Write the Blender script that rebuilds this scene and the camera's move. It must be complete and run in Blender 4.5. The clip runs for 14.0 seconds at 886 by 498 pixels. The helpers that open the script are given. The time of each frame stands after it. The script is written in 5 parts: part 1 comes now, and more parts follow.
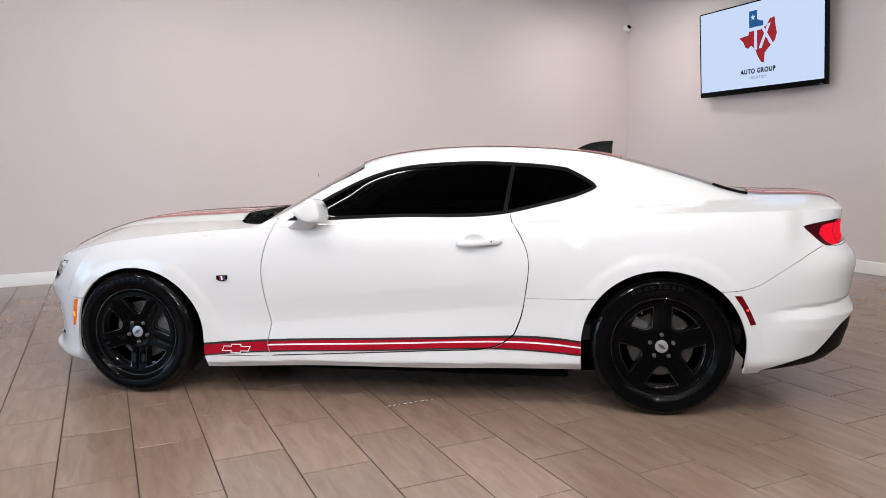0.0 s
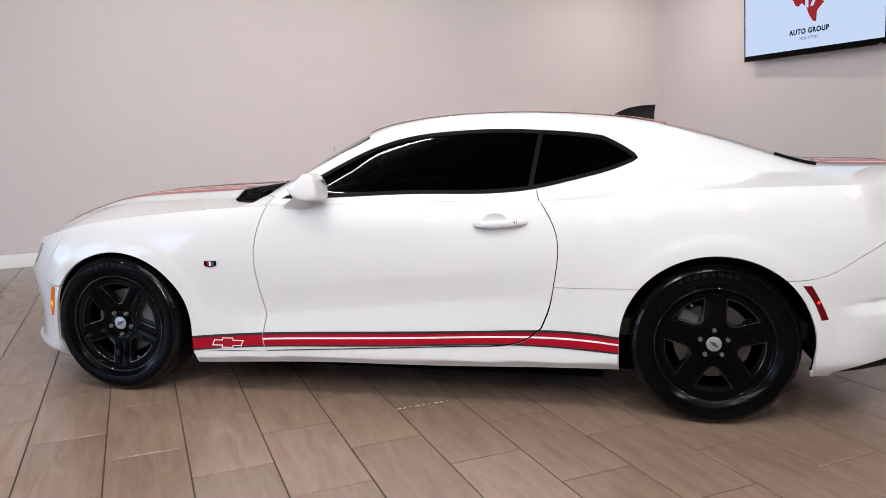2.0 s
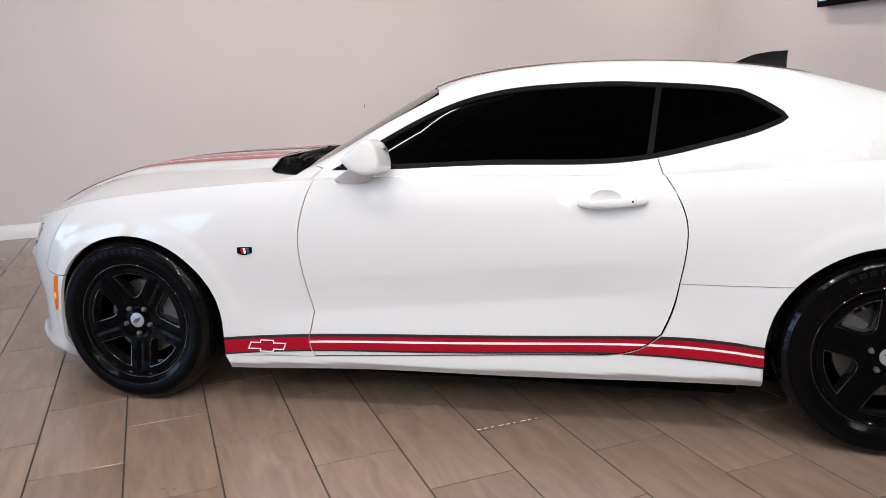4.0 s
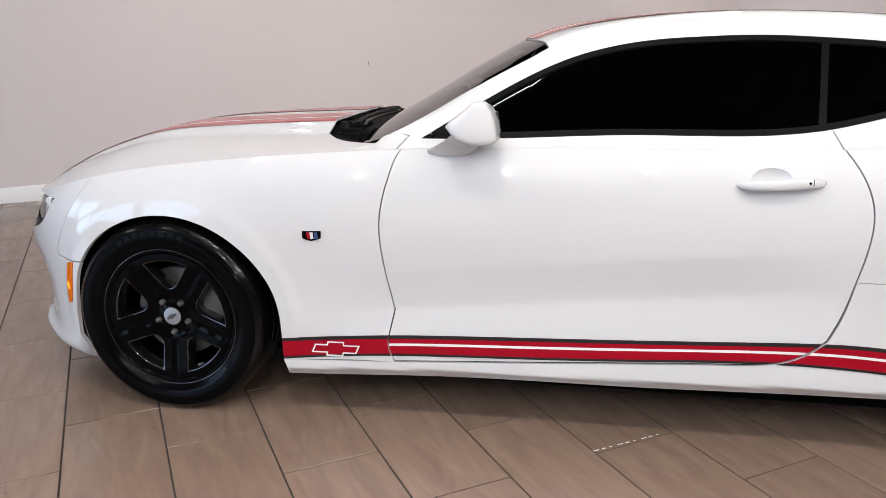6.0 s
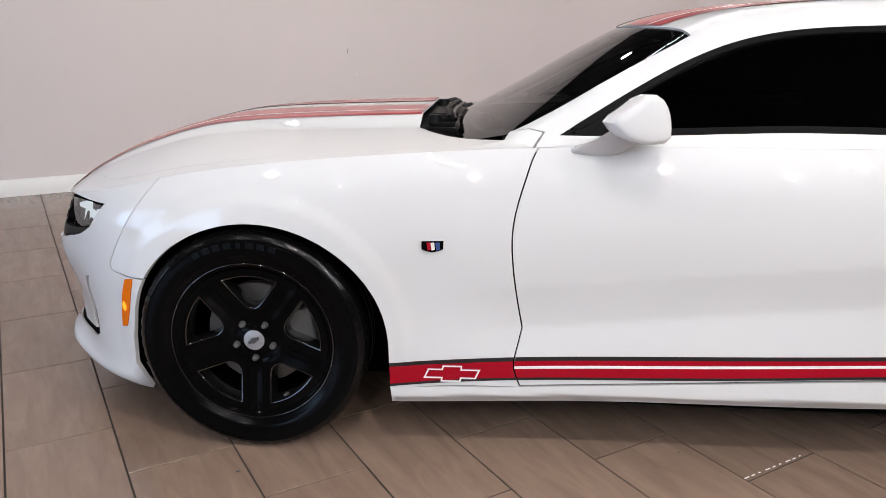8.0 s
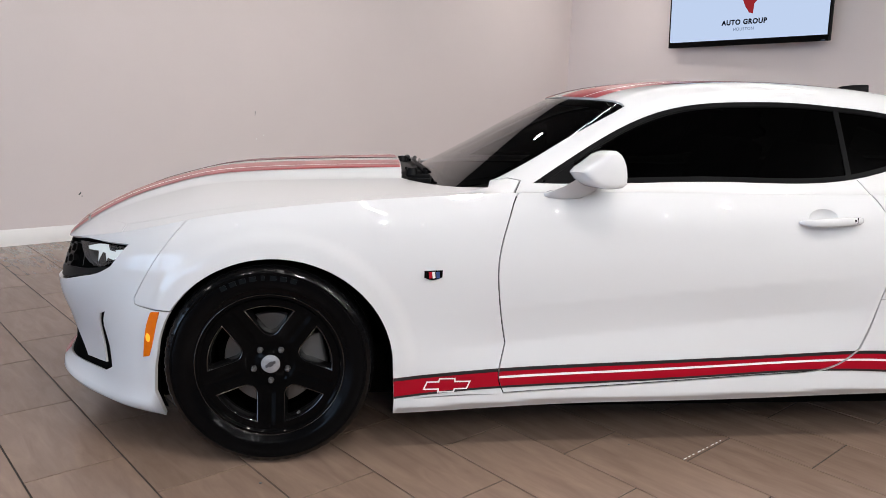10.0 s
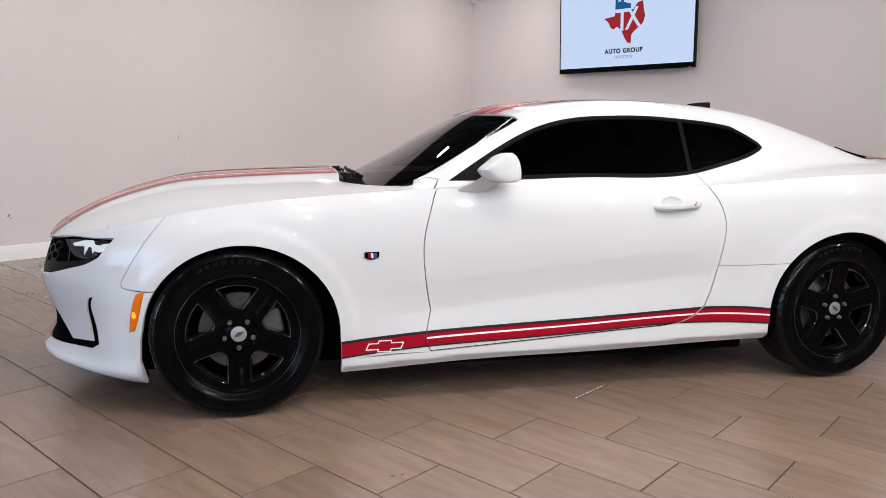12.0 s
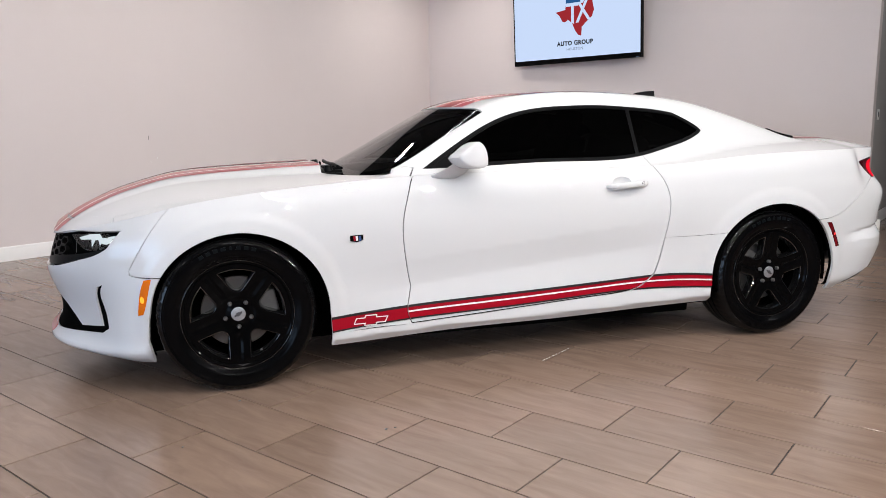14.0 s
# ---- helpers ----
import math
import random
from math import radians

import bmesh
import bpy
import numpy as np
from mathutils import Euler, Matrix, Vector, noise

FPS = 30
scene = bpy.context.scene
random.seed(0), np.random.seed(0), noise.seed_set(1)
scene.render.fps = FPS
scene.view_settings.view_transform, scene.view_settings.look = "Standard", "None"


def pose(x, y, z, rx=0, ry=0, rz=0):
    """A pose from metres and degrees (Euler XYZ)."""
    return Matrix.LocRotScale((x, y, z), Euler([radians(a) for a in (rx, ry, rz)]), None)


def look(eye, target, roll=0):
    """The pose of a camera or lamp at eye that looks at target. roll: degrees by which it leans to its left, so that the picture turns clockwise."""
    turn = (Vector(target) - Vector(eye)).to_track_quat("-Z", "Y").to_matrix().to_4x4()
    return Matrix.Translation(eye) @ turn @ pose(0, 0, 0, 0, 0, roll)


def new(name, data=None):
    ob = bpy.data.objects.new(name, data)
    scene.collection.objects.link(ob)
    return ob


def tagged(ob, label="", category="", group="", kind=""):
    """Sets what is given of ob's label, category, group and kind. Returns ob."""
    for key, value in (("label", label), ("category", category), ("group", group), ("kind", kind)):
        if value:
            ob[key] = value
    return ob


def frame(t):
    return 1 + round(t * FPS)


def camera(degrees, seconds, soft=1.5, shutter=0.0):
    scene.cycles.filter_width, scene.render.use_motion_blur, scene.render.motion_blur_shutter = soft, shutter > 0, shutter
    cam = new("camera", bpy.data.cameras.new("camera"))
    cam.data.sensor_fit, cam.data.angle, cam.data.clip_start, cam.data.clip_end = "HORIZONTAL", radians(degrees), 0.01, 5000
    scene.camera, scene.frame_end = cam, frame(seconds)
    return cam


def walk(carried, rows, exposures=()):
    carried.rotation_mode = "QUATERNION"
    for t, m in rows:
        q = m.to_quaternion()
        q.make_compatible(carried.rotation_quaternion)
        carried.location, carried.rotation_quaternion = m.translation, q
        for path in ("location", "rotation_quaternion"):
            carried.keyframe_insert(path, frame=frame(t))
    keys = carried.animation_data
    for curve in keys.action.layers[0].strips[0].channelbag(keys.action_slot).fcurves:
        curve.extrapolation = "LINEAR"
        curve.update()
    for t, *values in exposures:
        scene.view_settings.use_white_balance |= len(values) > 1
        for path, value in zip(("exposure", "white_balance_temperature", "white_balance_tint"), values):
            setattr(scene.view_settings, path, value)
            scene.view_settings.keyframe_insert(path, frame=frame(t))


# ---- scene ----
cam = camera(61.9, 14.0, soft=0.65)
PATH = [
    (0, (2.4, -4.526, 1.277), (2.044, -2.573, 1.032), -0.9),
    (0.5, (2.412, -4.425, 1.261), (2.045, -2.476, 1.0), -1.2),
    (1, (2.447, -4.289, 1.266), (2.064, -2.346, 0.987), -1.3),
    (1.5, (2.446, -4.186, 1.254), (2.042, -2.249, 0.962), -1.3),
    (2, (2.365, -4.029, 1.247), (1.935, -2.1, 0.935), -1.4),
    (4.5, (1.824, -3.353, 1.247), (1.361, -1.46, 0.797), -1.8),
    (5, (1.686, -3.29, 1.236), (1.254, -1.397, 0.76), -1.5),
    (5.5, (1.521, -3.153, 1.238), (1.119, -1.26, 0.735), -1.1),
    (6, (1.367, -3.053, 1.229), (1.007, -1.158, 0.703), -0.6),
    (6.5, (1.163, -2.994, 1.236), (0.839, -1.097, 0.69), -0.4),
    (7, (0.988, -2.949, 1.231), (0.709, -1.048, 0.675), -0.2),
    (7.5, (0.837, -2.838, 1.217), (0.618, -0.93, 0.657), 0.1),
    (10, (0.294, -3.255, 1.198), (0.515, -1.303, 0.823), 1.8),
    (10.5, (0.166, -3.422, 1.182), (0.481, -1.477, 0.84), 1.9),
    (11, (0.086, -3.562, 1.177), (0.472, -1.625, 0.857), 1.9),
    (11.5, (0.099, -3.708, 1.156), (0.535, -1.78, 0.851), 1.6),
    (12, (0.117, -3.856, 1.144), (0.58, -1.934, 0.842), 1.0),
    (12.5, (0.089, -3.96, 1.15), (0.572, -2.044, 0.842), 0.4),
    (13, (0.021, -4.08, 1.145), (0.525, -2.171, 0.828), -0.2),
    (13.5, (-0.017, -4.148, 1.14), (0.518, -2.248, 0.82), -0.6),
    (14, (-0.04, -4.175, 1.138), (0.525, -2.283, 0.819), -0.7),
]
walk(cam, [(t, look(eye, target, roll)) for t, eye, target, roll in PATH], [(0.0, 0.14), (2.0, 0.10), (7.5, 0.08), (10.3, 0.0), (11.2, 0.03), (12.2, 0.10), (14.0, 0.16)])

# ---------------------------------------------------------------- world, lamps
world = bpy.data.worlds.new("world")
scene.world = world
world.use_nodes = True
world.node_tree.nodes["Background"].inputs["Color"].default_value = (0.55, 0.62, 0.75, 1)
world.node_tree.nodes["Background"].inputs["Strength"].default_value = 0.3
LED_POWER = 43.0
SPOT_POWER = 430.0
TRACK_POWER = 1480.0
DAY_POWER = 6.0
CEILING_Z = 3.55

# ---------------------------------------------------------------- materials
def node(nt, kind, **values):
    n = nt.nodes.new(kind)
    for key, value in values.items():
        n.inputs[key.replace("_", " ")].default_value = value
    return n


def material(name, color, rough=0.5, metal=0.0, coat=0.0, vary=0.0, scale=8.0, bump=0.0, bump_scale=60.0, rough_vary=0.0, spec=0.5):
    """A principled material with colour variation at two scales, and fine relief."""
    m = bpy.data.materials.new(name)
    m.use_nodes = True
    nt = m.node_tree
    p = nt.nodes["Principled BSDF"]
    p.inputs["Base Color"].default_value = (*color, 1)
    p.inputs["Roughness"].default_value = rough
    p.inputs["Metallic"].default_value = metal
    p.inputs["Coat Weight"].default_value = coat
    p.inputs["Coat Roughness"].default_value = 0.012
    p.inputs["Specular IOR Level"].default_value = spec
    co = nt.nodes.new("ShaderNodeTexCoord")
    if vary > 0:
        big = node(nt, "ShaderNodeTexNoise", Scale=scale, Detail=6.0, Roughness=0.6)
        nt.links.new(co.outputs["Object"], big.inputs["Vector"])
        ramp = nt.nodes.new("ShaderNodeMapRange")
        ramp.inputs["To Min"].default_value, ramp.inputs["To Max"].default_value = 1 - vary, 1 + vary
        nt.links.new(big.outputs["Fac"], ramp.inputs["Value"])
        mul = nt.nodes.new("ShaderNodeMix")
        mul.data_type, mul.blend_type = "RGBA", "MULTIPLY"
        mul.inputs["Factor"].default_value = 1
        mul.inputs[6].default_value = (*color, 1)
        nt.links.new(ramp.outputs["Result"], mul.inputs[7])
        nt.links.new(mul.outputs[2], p.inputs["Base Color"])
        if rough_vary > 0:
            rr = nt.nodes.new("ShaderNodeMapRange")
            rr.inputs["To Min"].default_value, rr.inputs["To Max"].default_value = rough - rough_vary, rough + rough_vary
            nt.links.new(big.outputs["Fac"], rr.inputs["Value"])
            nt.links.new(rr.outputs["Result"], p.inputs["Roughness"])
    if bump > 0:
        fine = node(nt, "ShaderNodeTexNoise", Scale=bump_scale, Detail=3.0)
        nt.links.new(co.outputs["Object"], fine.inputs["Vector"])
        b = node(nt, "ShaderNodeBump", Strength=bump, Distance=0.002)
        nt.links.new(fine.outputs["Fac"], b.inputs["Height"])
        nt.links.new(b.outputs["Normal"], p.inputs["Normal"])
    return m


def emitter(name, color, strength):
    m = bpy.data.materials.new(name)
    m.use_nodes = True
    nt = m.node_tree
    nt.nodes.remove(nt.nodes["Principled BSDF"])
    e = node(nt, "ShaderNodeEmission", Color=(*color, 1), Strength=strength)
    nt.links.new(e.outputs["Emission"], nt.nodes["Material Output"].inputs["Surface"])
    return m


def tinted_glass(name, tint):
    """Thin tinted glazing: the tint lets light through, Fresnel adds the gloss."""
    m = bpy.data.materials.new(name)
    m.use_nodes = True
    nt = m.node_tree
    nt.nodes.remove(nt.nodes["Principled BSDF"])
    t = node(nt, "ShaderNodeBsdfTransparent", Color=(*tint, 1))
    g = node(nt, "ShaderNodeBsdfGlossy", Color=(1, 1, 1, 1), Roughness=0.01)
    f = node(nt, "ShaderNodeFresnel", IOR=1.5)
    mix = nt.nodes.new("ShaderNodeMixShader")
    nt.links.new(f.outputs["Fac"], mix.inputs["Fac"])
    nt.links.new(t.outputs["BSDF"], mix.inputs[1])
    nt.links.new(g.outputs["BSDF"], mix.inputs[2])
    nt.links.new(mix.outputs["Shader"], nt.nodes["Material Output"].inputs["Surface"])
    return m


def tile_material():
    """Wood-look porcelain: streaks along the plank, each tile with its own tone, soft gloss."""
    m = bpy.data.materials.new("plank_tile")
    m.use_nodes = True
    nt = m.node_tree
    p = nt.nodes["Principled BSDF"]
    co = nt.nodes.new("ShaderNodeTexCoord")
    info = nt.nodes.new("ShaderNodeObjectInfo")
    isl = nt.nodes.new("ShaderNodeNewGeometry")
    rnd = nt.nodes.new("ShaderNodeMath")
    rnd.operation = "ADD"
    nt.links.new(info.outputs["Random"], rnd.inputs[0])
    nt.links.new(isl.outputs["Random Per Island"], rnd.inputs[1])
    off = nt.nodes.new("ShaderNodeVectorMath")
    off.operation = "MULTIPLY_ADD"
    off.inputs[1].default_value = (1, 1, 1)
    sc = nt.nodes.new("ShaderNodeVectorMath")
    sc.operation = "SCALE"
    sc.inputs[0].default_value = (37.0, 19.0, 11.0)
    nt.links.new(rnd.outputs[0], sc.inputs["Scale"])
    rot = nt.nodes.new("ShaderNodeMapping")
    rot.inputs["Rotation"].default_value = (0, 0, radians(55))
    rot.inputs["Scale"].default_value = (1.0, 1.0, 1.0)
    pos = nt.nodes.new("ShaderNodeNewGeometry")
    nt.links.new(pos.outputs["Position"], rot.inputs["Vector"])
    st = nt.nodes.new("ShaderNodeMapping")
    st.inputs["Scale"].default_value = (1.6, 9.0, 1.0)
    nt.links.new(rot.outputs["Vector"], st.inputs["Vector"])
    nt.links.new(st.outputs["Vector"], off.inputs[0])
    nt.links.new(sc.outputs["Vector"], off.inputs[2])
    streak = node(nt, "ShaderNodeTexNoise", Scale=2.2, Detail=7.0, Roughness=0.62, Distortion=0.6)
    nt.links.new(off.outputs["Vector"], streak.inputs["Vector"])
    ramp = nt.nodes.new("ShaderNodeValToRGB")
    ramp.color_ramp.elements[0].position, ramp.color_ramp.elements[0].color = 0.3, (*TILE_DARK, 1)
    ramp.color_ramp.elements[1].position, ramp.color_ramp.elements[1].color = 0.72, (*TILE_LIGHT, 1)
    nt.links.new(streak.outputs["Fac"], ramp.inputs["Fac"])
    tone = nt.nodes.new("ShaderNodeMapRange")
    tone.inputs["To Min"].default_value, tone.inputs["To Max"].default_value = 0.90, 1.09
    frac = nt.nodes.new("ShaderNodeMath")
    frac.operation = "FRACT"
    nt.links.new(rnd.outputs[0], frac.inputs[0])
    nt.links.new(frac.outputs[0], tone.inputs["Value"])
    mul = nt.nodes.new("ShaderNodeMix")
    mul.data_type, mul.blend_type = "RGBA", "MULTIPLY"
    mul.inputs["Factor"].default_value = 1
    nt.links.new(ramp.outputs["Color"], mul.inputs[6])
    nt.links.new(tone.outputs["Result"], mul.inputs[7])
    nt.links.new(mul.outputs[2], p.inputs["Base Color"])
    smear = node(nt, "ShaderNodeTexNoise", Scale=1.1, Detail=3.0, Roughness=0.5, Distortion=0.6)
    nt.links.new(pos.outputs["Position"], smear.inputs["Vector"])
    rr = nt.nodes.new("ShaderNodeMapRange")
    rr.inputs["From Min"].default_value, rr.inputs["From Max"].default_value = 0.3, 0.7
    rr.inputs["To Min"].default_value, rr.inputs["To Max"].default_value = 0.20, 0.27
    nt.links.new(smear.outputs["Fac"], rr.inputs["Value"])
    nt.links.new(rr.outputs["Result"], p.inputs["Roughness"])
    p.inputs["Specular IOR Level"].default_value = 0.75
    b = node(nt, "ShaderNodeBump", Strength=0.04, Distance=0.002)
    nt.links.new(streak.outputs["Fac"], b.inputs["Height"])
    nt.links.new(b.outputs["Normal"], p.inputs["Normal"])
    return m


TILE_DARK, TILE_LIGHT = (0.200, 0.136, 0.103), (0.272, 0.190, 0.146)
WALL = material("painted_wall", (0.70, 0.628, 0.612), 0.75, vary=0.035, scale=1.3, bump=0.25, bump_scale=90, spec=0.3)
# the same wall paint, darkened to hold the passage's shade in its colour
WALL_SHADE = material("painted_wall_shaded", (0.42, 0.40, 0.385), 0.75, vary=0.04, scale=1.3, bump=0.25, bump_scale=90, spec=0.3)
CEILING = material("ceiling_paint", (0.022, 0.022, 0.023), 0.85, vary=0.03, scale=1.5, bump=0.2, bump_scale=70)
TRIM = material("white_trim", (0.82, 0.80, 0.78), 0.35, vary=0.03, scale=4, bump=0.05)
TILE = tile_material()
GROUT = material("grout", (0.035, 0.028, 0.024), 0.9, vary=0.25, scale=9, bump=0.3)
PAINT = material("white_car_paint", (0.624, 0.622, 0.626), 0.55, coat=1.0, vary=0.01, scale=2, spec=0.03)
RED = material("red_vinyl", (0.31, 0.0012, 0.012), 0.35, coat=0.1, vary=0.05, scale=3, spec=0.2)
# stripe red made paler: the pink of reflected walls is in its colour
RED_TOP_SHEEN = material("red_vinyl_sheen", (0.40, 0.030, 0.040), 0.35, coat=0.6, vary=0.05, scale=3)
BLACK_VINYL = material("black_vinyl", (0.012, 0.012, 0.013), 0.35, vary=0.1, scale=9)
WHITE_VINYL = material("white_vinyl", (0.78, 0.74, 0.72), 0.35, vary=0.03)
GLOSS_BLACK = material("gloss_black", (0.002, 0.002, 0.0022), 0.035, coat=0.0, spec=0.045, vary=0.2, scale=5)
RIM_LIP = material("polished_black_lip", (0.004, 0.004, 0.0042), 0.06, coat=1.0, vary=0.1, scale=20)
SATIN_BLACK = material("satin_black", (0.004, 0.004, 0.0045), 0.42, vary=0.15, scale=14, bump=0.1, bump_scale=300, spec=0.08)
DEEP_BLACK = material("deep_black", (0.0018, 0.0018, 0.0018), 0.95, vary=0.2, scale=7, spec=0.02)
RUBBER = material("tyre_rubber", (0.0022, 0.0022, 0.0025), 0.14, vary=0.25, scale=22, bump=0.12, bump_scale=160, rough_vary=0.03, spec=0.06)
TYRE_LETTER = material("raised_rubber", (0.004, 0.0055, 0.007), 0.35, vary=0.1, spec=0.1)
STEEL = material("brake_steel", (0.13, 0.127, 0.125), 0.4, metal=0.7, vary=0.12, scale=30, bump=0.1, bump_scale=200)
CAST = material("cast_caliper", (0.13, 0.13, 0.13), 0.5, metal=0.6, vary=0.15, scale=30)
CHROME = material("brushed_silver", (0.58, 0.59, 0.61), 0.33, metal=1.0, vary=0.06, scale=60)
CAP_SILVER = material("brushed_cap", (0.42, 0.43, 0.46), 0.5, metal=0.8, vary=0.3, scale=90)
TREAD = material("shiny_tread_rubber", (0.003, 0.003, 0.0033), 0.13, vary=0.2, scale=22, bump=0.12, bump_scale=160, spec=0.2)
GREY_LOGO = material("grey_emblem", (0.10, 0.10, 0.11), 0.4, metal=0.6, vary=0.05)
GLASS_SIDE = tinted_glass("dark_tint_glass", (0.012, 0.012, 0.014))
GLASS_FRONT = tinted_glass("windscreen_glass", (0.20, 0.225, 0.215))
GLASS_REAR = tinted_glass("rear_glass", (0.05, 0.05, 0.055))
LENS_CLEAR = tinted_glass("clear_lens", (0.75, 0.78, 0.80))
AMBER = material("amber_lens", (0.72, 0.15, 0.0), 0.25, coat=0.04, spec=0.2, vary=0.12, scale=40)
RED_LENS = material("red_lens", (0.11, 0.002, 0.005), 0.15, coat=0.3, vary=0.1, scale=30)
DARK_LENS = material("smoked_red_lens", (0.05, 0.003, 0.006), 0.1, coat=1.0, vary=0.1, scale=30)
TAIL_GLOW = emitter("lit_tail_lamp", (1.0, 0.012, 0.035), 0.85)
AMBER_GLOW = emitter("lit_side_lamp", (1.0, 0.36, 0.03), 1.5)
RED_GLOW = emitter("lit_red_marker", (1.0, 0.05, 0.04), 1.5)
HEAD_GLOW = emitter("lit_headlamp", (0.9, 0.96, 1.0), 0.95)
LED = emitter("led_tube", (1.0, 0.97, 0.94), LED_POWER)
DOWNLIGHT = emitter("downlight_disc", (1.0, 0.935, 0.89), SPOT_POWER)
TRACK_GLOW = emitter("track_lens", (1.0, 0.985, 0.985), TRACK_POWER)
DAYLIGHT = emitter("daylight_backdrop", (0.50, 0.70, 1.0), DAY_POWER)
SCREEN = emitter("lit_screen", (0.60, 0.73, 0.98), 0.88)
SCREEN_RED = emitter("screen_red", (0.30, 0.022, 0.028), 1.0)
SCREEN_BLUE = emitter("screen_blue", (0.02, 0.09, 0.24), 1.0)
SCREEN_INK = emitter("screen_ink", (0.006, 0.007, 0.012), 1.0)
SCREEN_GREY = emitter("screen_grey", (0.16, 0.20, 0.30), 1.0)
INTERIOR = material("interior_plastic", (0.02, 0.02, 0.021), 0.6, vary=0.15, scale=20, bump=0.2)
BLUE_ENAMEL = material("blue_enamel", (0.02, 0.06, 0.20), 0.3, coat=0.6, vary=0.05)

# ---------------------------------------------------------------- mesh helpers
def mesh_object(name, verts, faces, mat, parent=None, label="", smooth=True, normals=None):
    me = bpy.data.meshes.new(name)
    me.from_pydata([tuple(v) for v in verts], [], [tuple(f) for f in faces])
    me.materials.append(mat)
    if smooth:
        me.shade_smooth()
    me.validate()
    if normals is not None and len(normals) == len(me.vertices):
        me.normals_split_custom_set_from_vertices([tuple(n) for n in normals])
    ob = new(name, me)
    if parent is not None:
        ob.parent = parent
    if label:
        tagged(ob, label)
    return ob


def part(name, bm, mat, parent, label="", angle=35):
    me = bpy.data.meshes.new(name)
    bmesh.ops.recalc_face_normals(bm, faces=bm.faces[:])
    bm.to_mesh(me)
    bm.free()
    me.materials.append(mat)
    me.shade_smooth()
    me.set_sharp_from_angle(angle=radians(angle))
    ob = new(name, me)
    if parent is not None:
        ob.parent = parent
    if label:
        tagged(ob, label)
    return ob


def thing(name, label, category, at=(0, 0, 0), rz=0.0, group="", kind=""):
    ob = new(name)
    ob.matrix_basis = pose(*at, 0, 0, rz)
    return tagged(ob, label, category, group, kind)


def box_bm(x0, y0, z0, x1, y1, z1, bevel=0.0, segments=2):
    bm = bmesh.new()
    bmesh.ops.create_cube(bm, size=1, matrix=Matrix.Translation(((x0 + x1) / 2, (y0 + y1) / 2, (z0 + z1) / 2)) @ Matrix.Diagonal((x1 - x0, y1 - y0, z1 - z0, 1)))
    if bevel > 0:
        bmesh.ops.bevel(bm, geom=bm.edges[:], offset=bevel, segments=segments, affect="EDGES", profile=0.6)
    return bm


def join_bm(*bms):
    out = bmesh.new()
    for b in bms:
        me = bpy.data.meshes.new("tmp")
        b.to_mesh(me)
        b.free()
        out.from_mesh(me)
        bpy.data.meshes.remove(me)
    return out


def moved(bm, m):
    bmesh.ops.transform(bm, matrix=m, verts=bm.verts[:])
    return bm


def prism_bm(points, depth, m=Matrix(), bevel=0.0):
    """A flat outline in x, y, made thick downwards by depth."""
    bm = bmesh.new()
    top = [bm.verts.new((x, y, 0)) for x, y in points]
    low = [bm.verts.new((x, y, -depth)) for x, y in points]
    bm.faces.new(top)
    bm.faces.new(low[::-1])
    n = len(points)
    for i in range(n):
        bm.faces.new((top[i], low[i], low[(i + 1) % n], top[(i + 1) % n]))
    if bevel > 0:
        bmesh.ops.bevel(bm, geom=[e for e in bm.edges if e.verts[0] in top and e.verts[1] in top], offset=bevel, segments=2, affect="EDGES")
    return moved(bm, m)


def lathe_bm(profile, steps=64, m=Matrix()):
    """Turns a profile of (radius, depth) about the local z axis."""
    bm = bmesh.new()
    rings = []
    for r, d in profile:
        rings.append([bm.verts.new((r * math.cos(2 * math.pi * i / steps), r * math.sin(2 * math.pi * i / steps), d)) for i in range(steps)] if r > 1e-6 else [bm.verts.new((0, 0, d))])
    for a, b in zip(rings, rings[1:]):
        for i in range(steps):
            j = (i + 1) % steps
            q = [a[i % len(a)], a[j % len(a)], b[j % len(b)], b[i % len(b)]]
            q = [v for k, v in enumerate(q) if v not in q[:k]]
            if len(q) > 2:
                bm.faces.new(q)
    return moved(bm, m)


def tube_bm(points, radius, sides=8):
    """A round tube along a list of points."""
    bm = bmesh.new()
    pts = [Vector(p) for p in points]
    rings = []
    for i, p in enumerate(pts):
        d = (pts[min(i + 1, len(pts) - 1)] - pts[max(i - 1, 0)]).normalized()
        q = d.to_track_quat("Z", "Y")
        rings.append([bm.verts.new(p + q @ Vector((radius * math.cos(2 * math.pi * k / sides), radius * math.sin(2 * math.pi * k / sides), 0))) for k in range(sides)])
    for a, b in zip(rings, rings[1:]):
        for k in range(sides):
            bm.faces.new((a[k], a[(k + 1) % sides], b[(k + 1) % sides], b[k]))
    bm.faces.new(rings[0][::-1])
    bm.faces.new(rings[-1])
    return bm


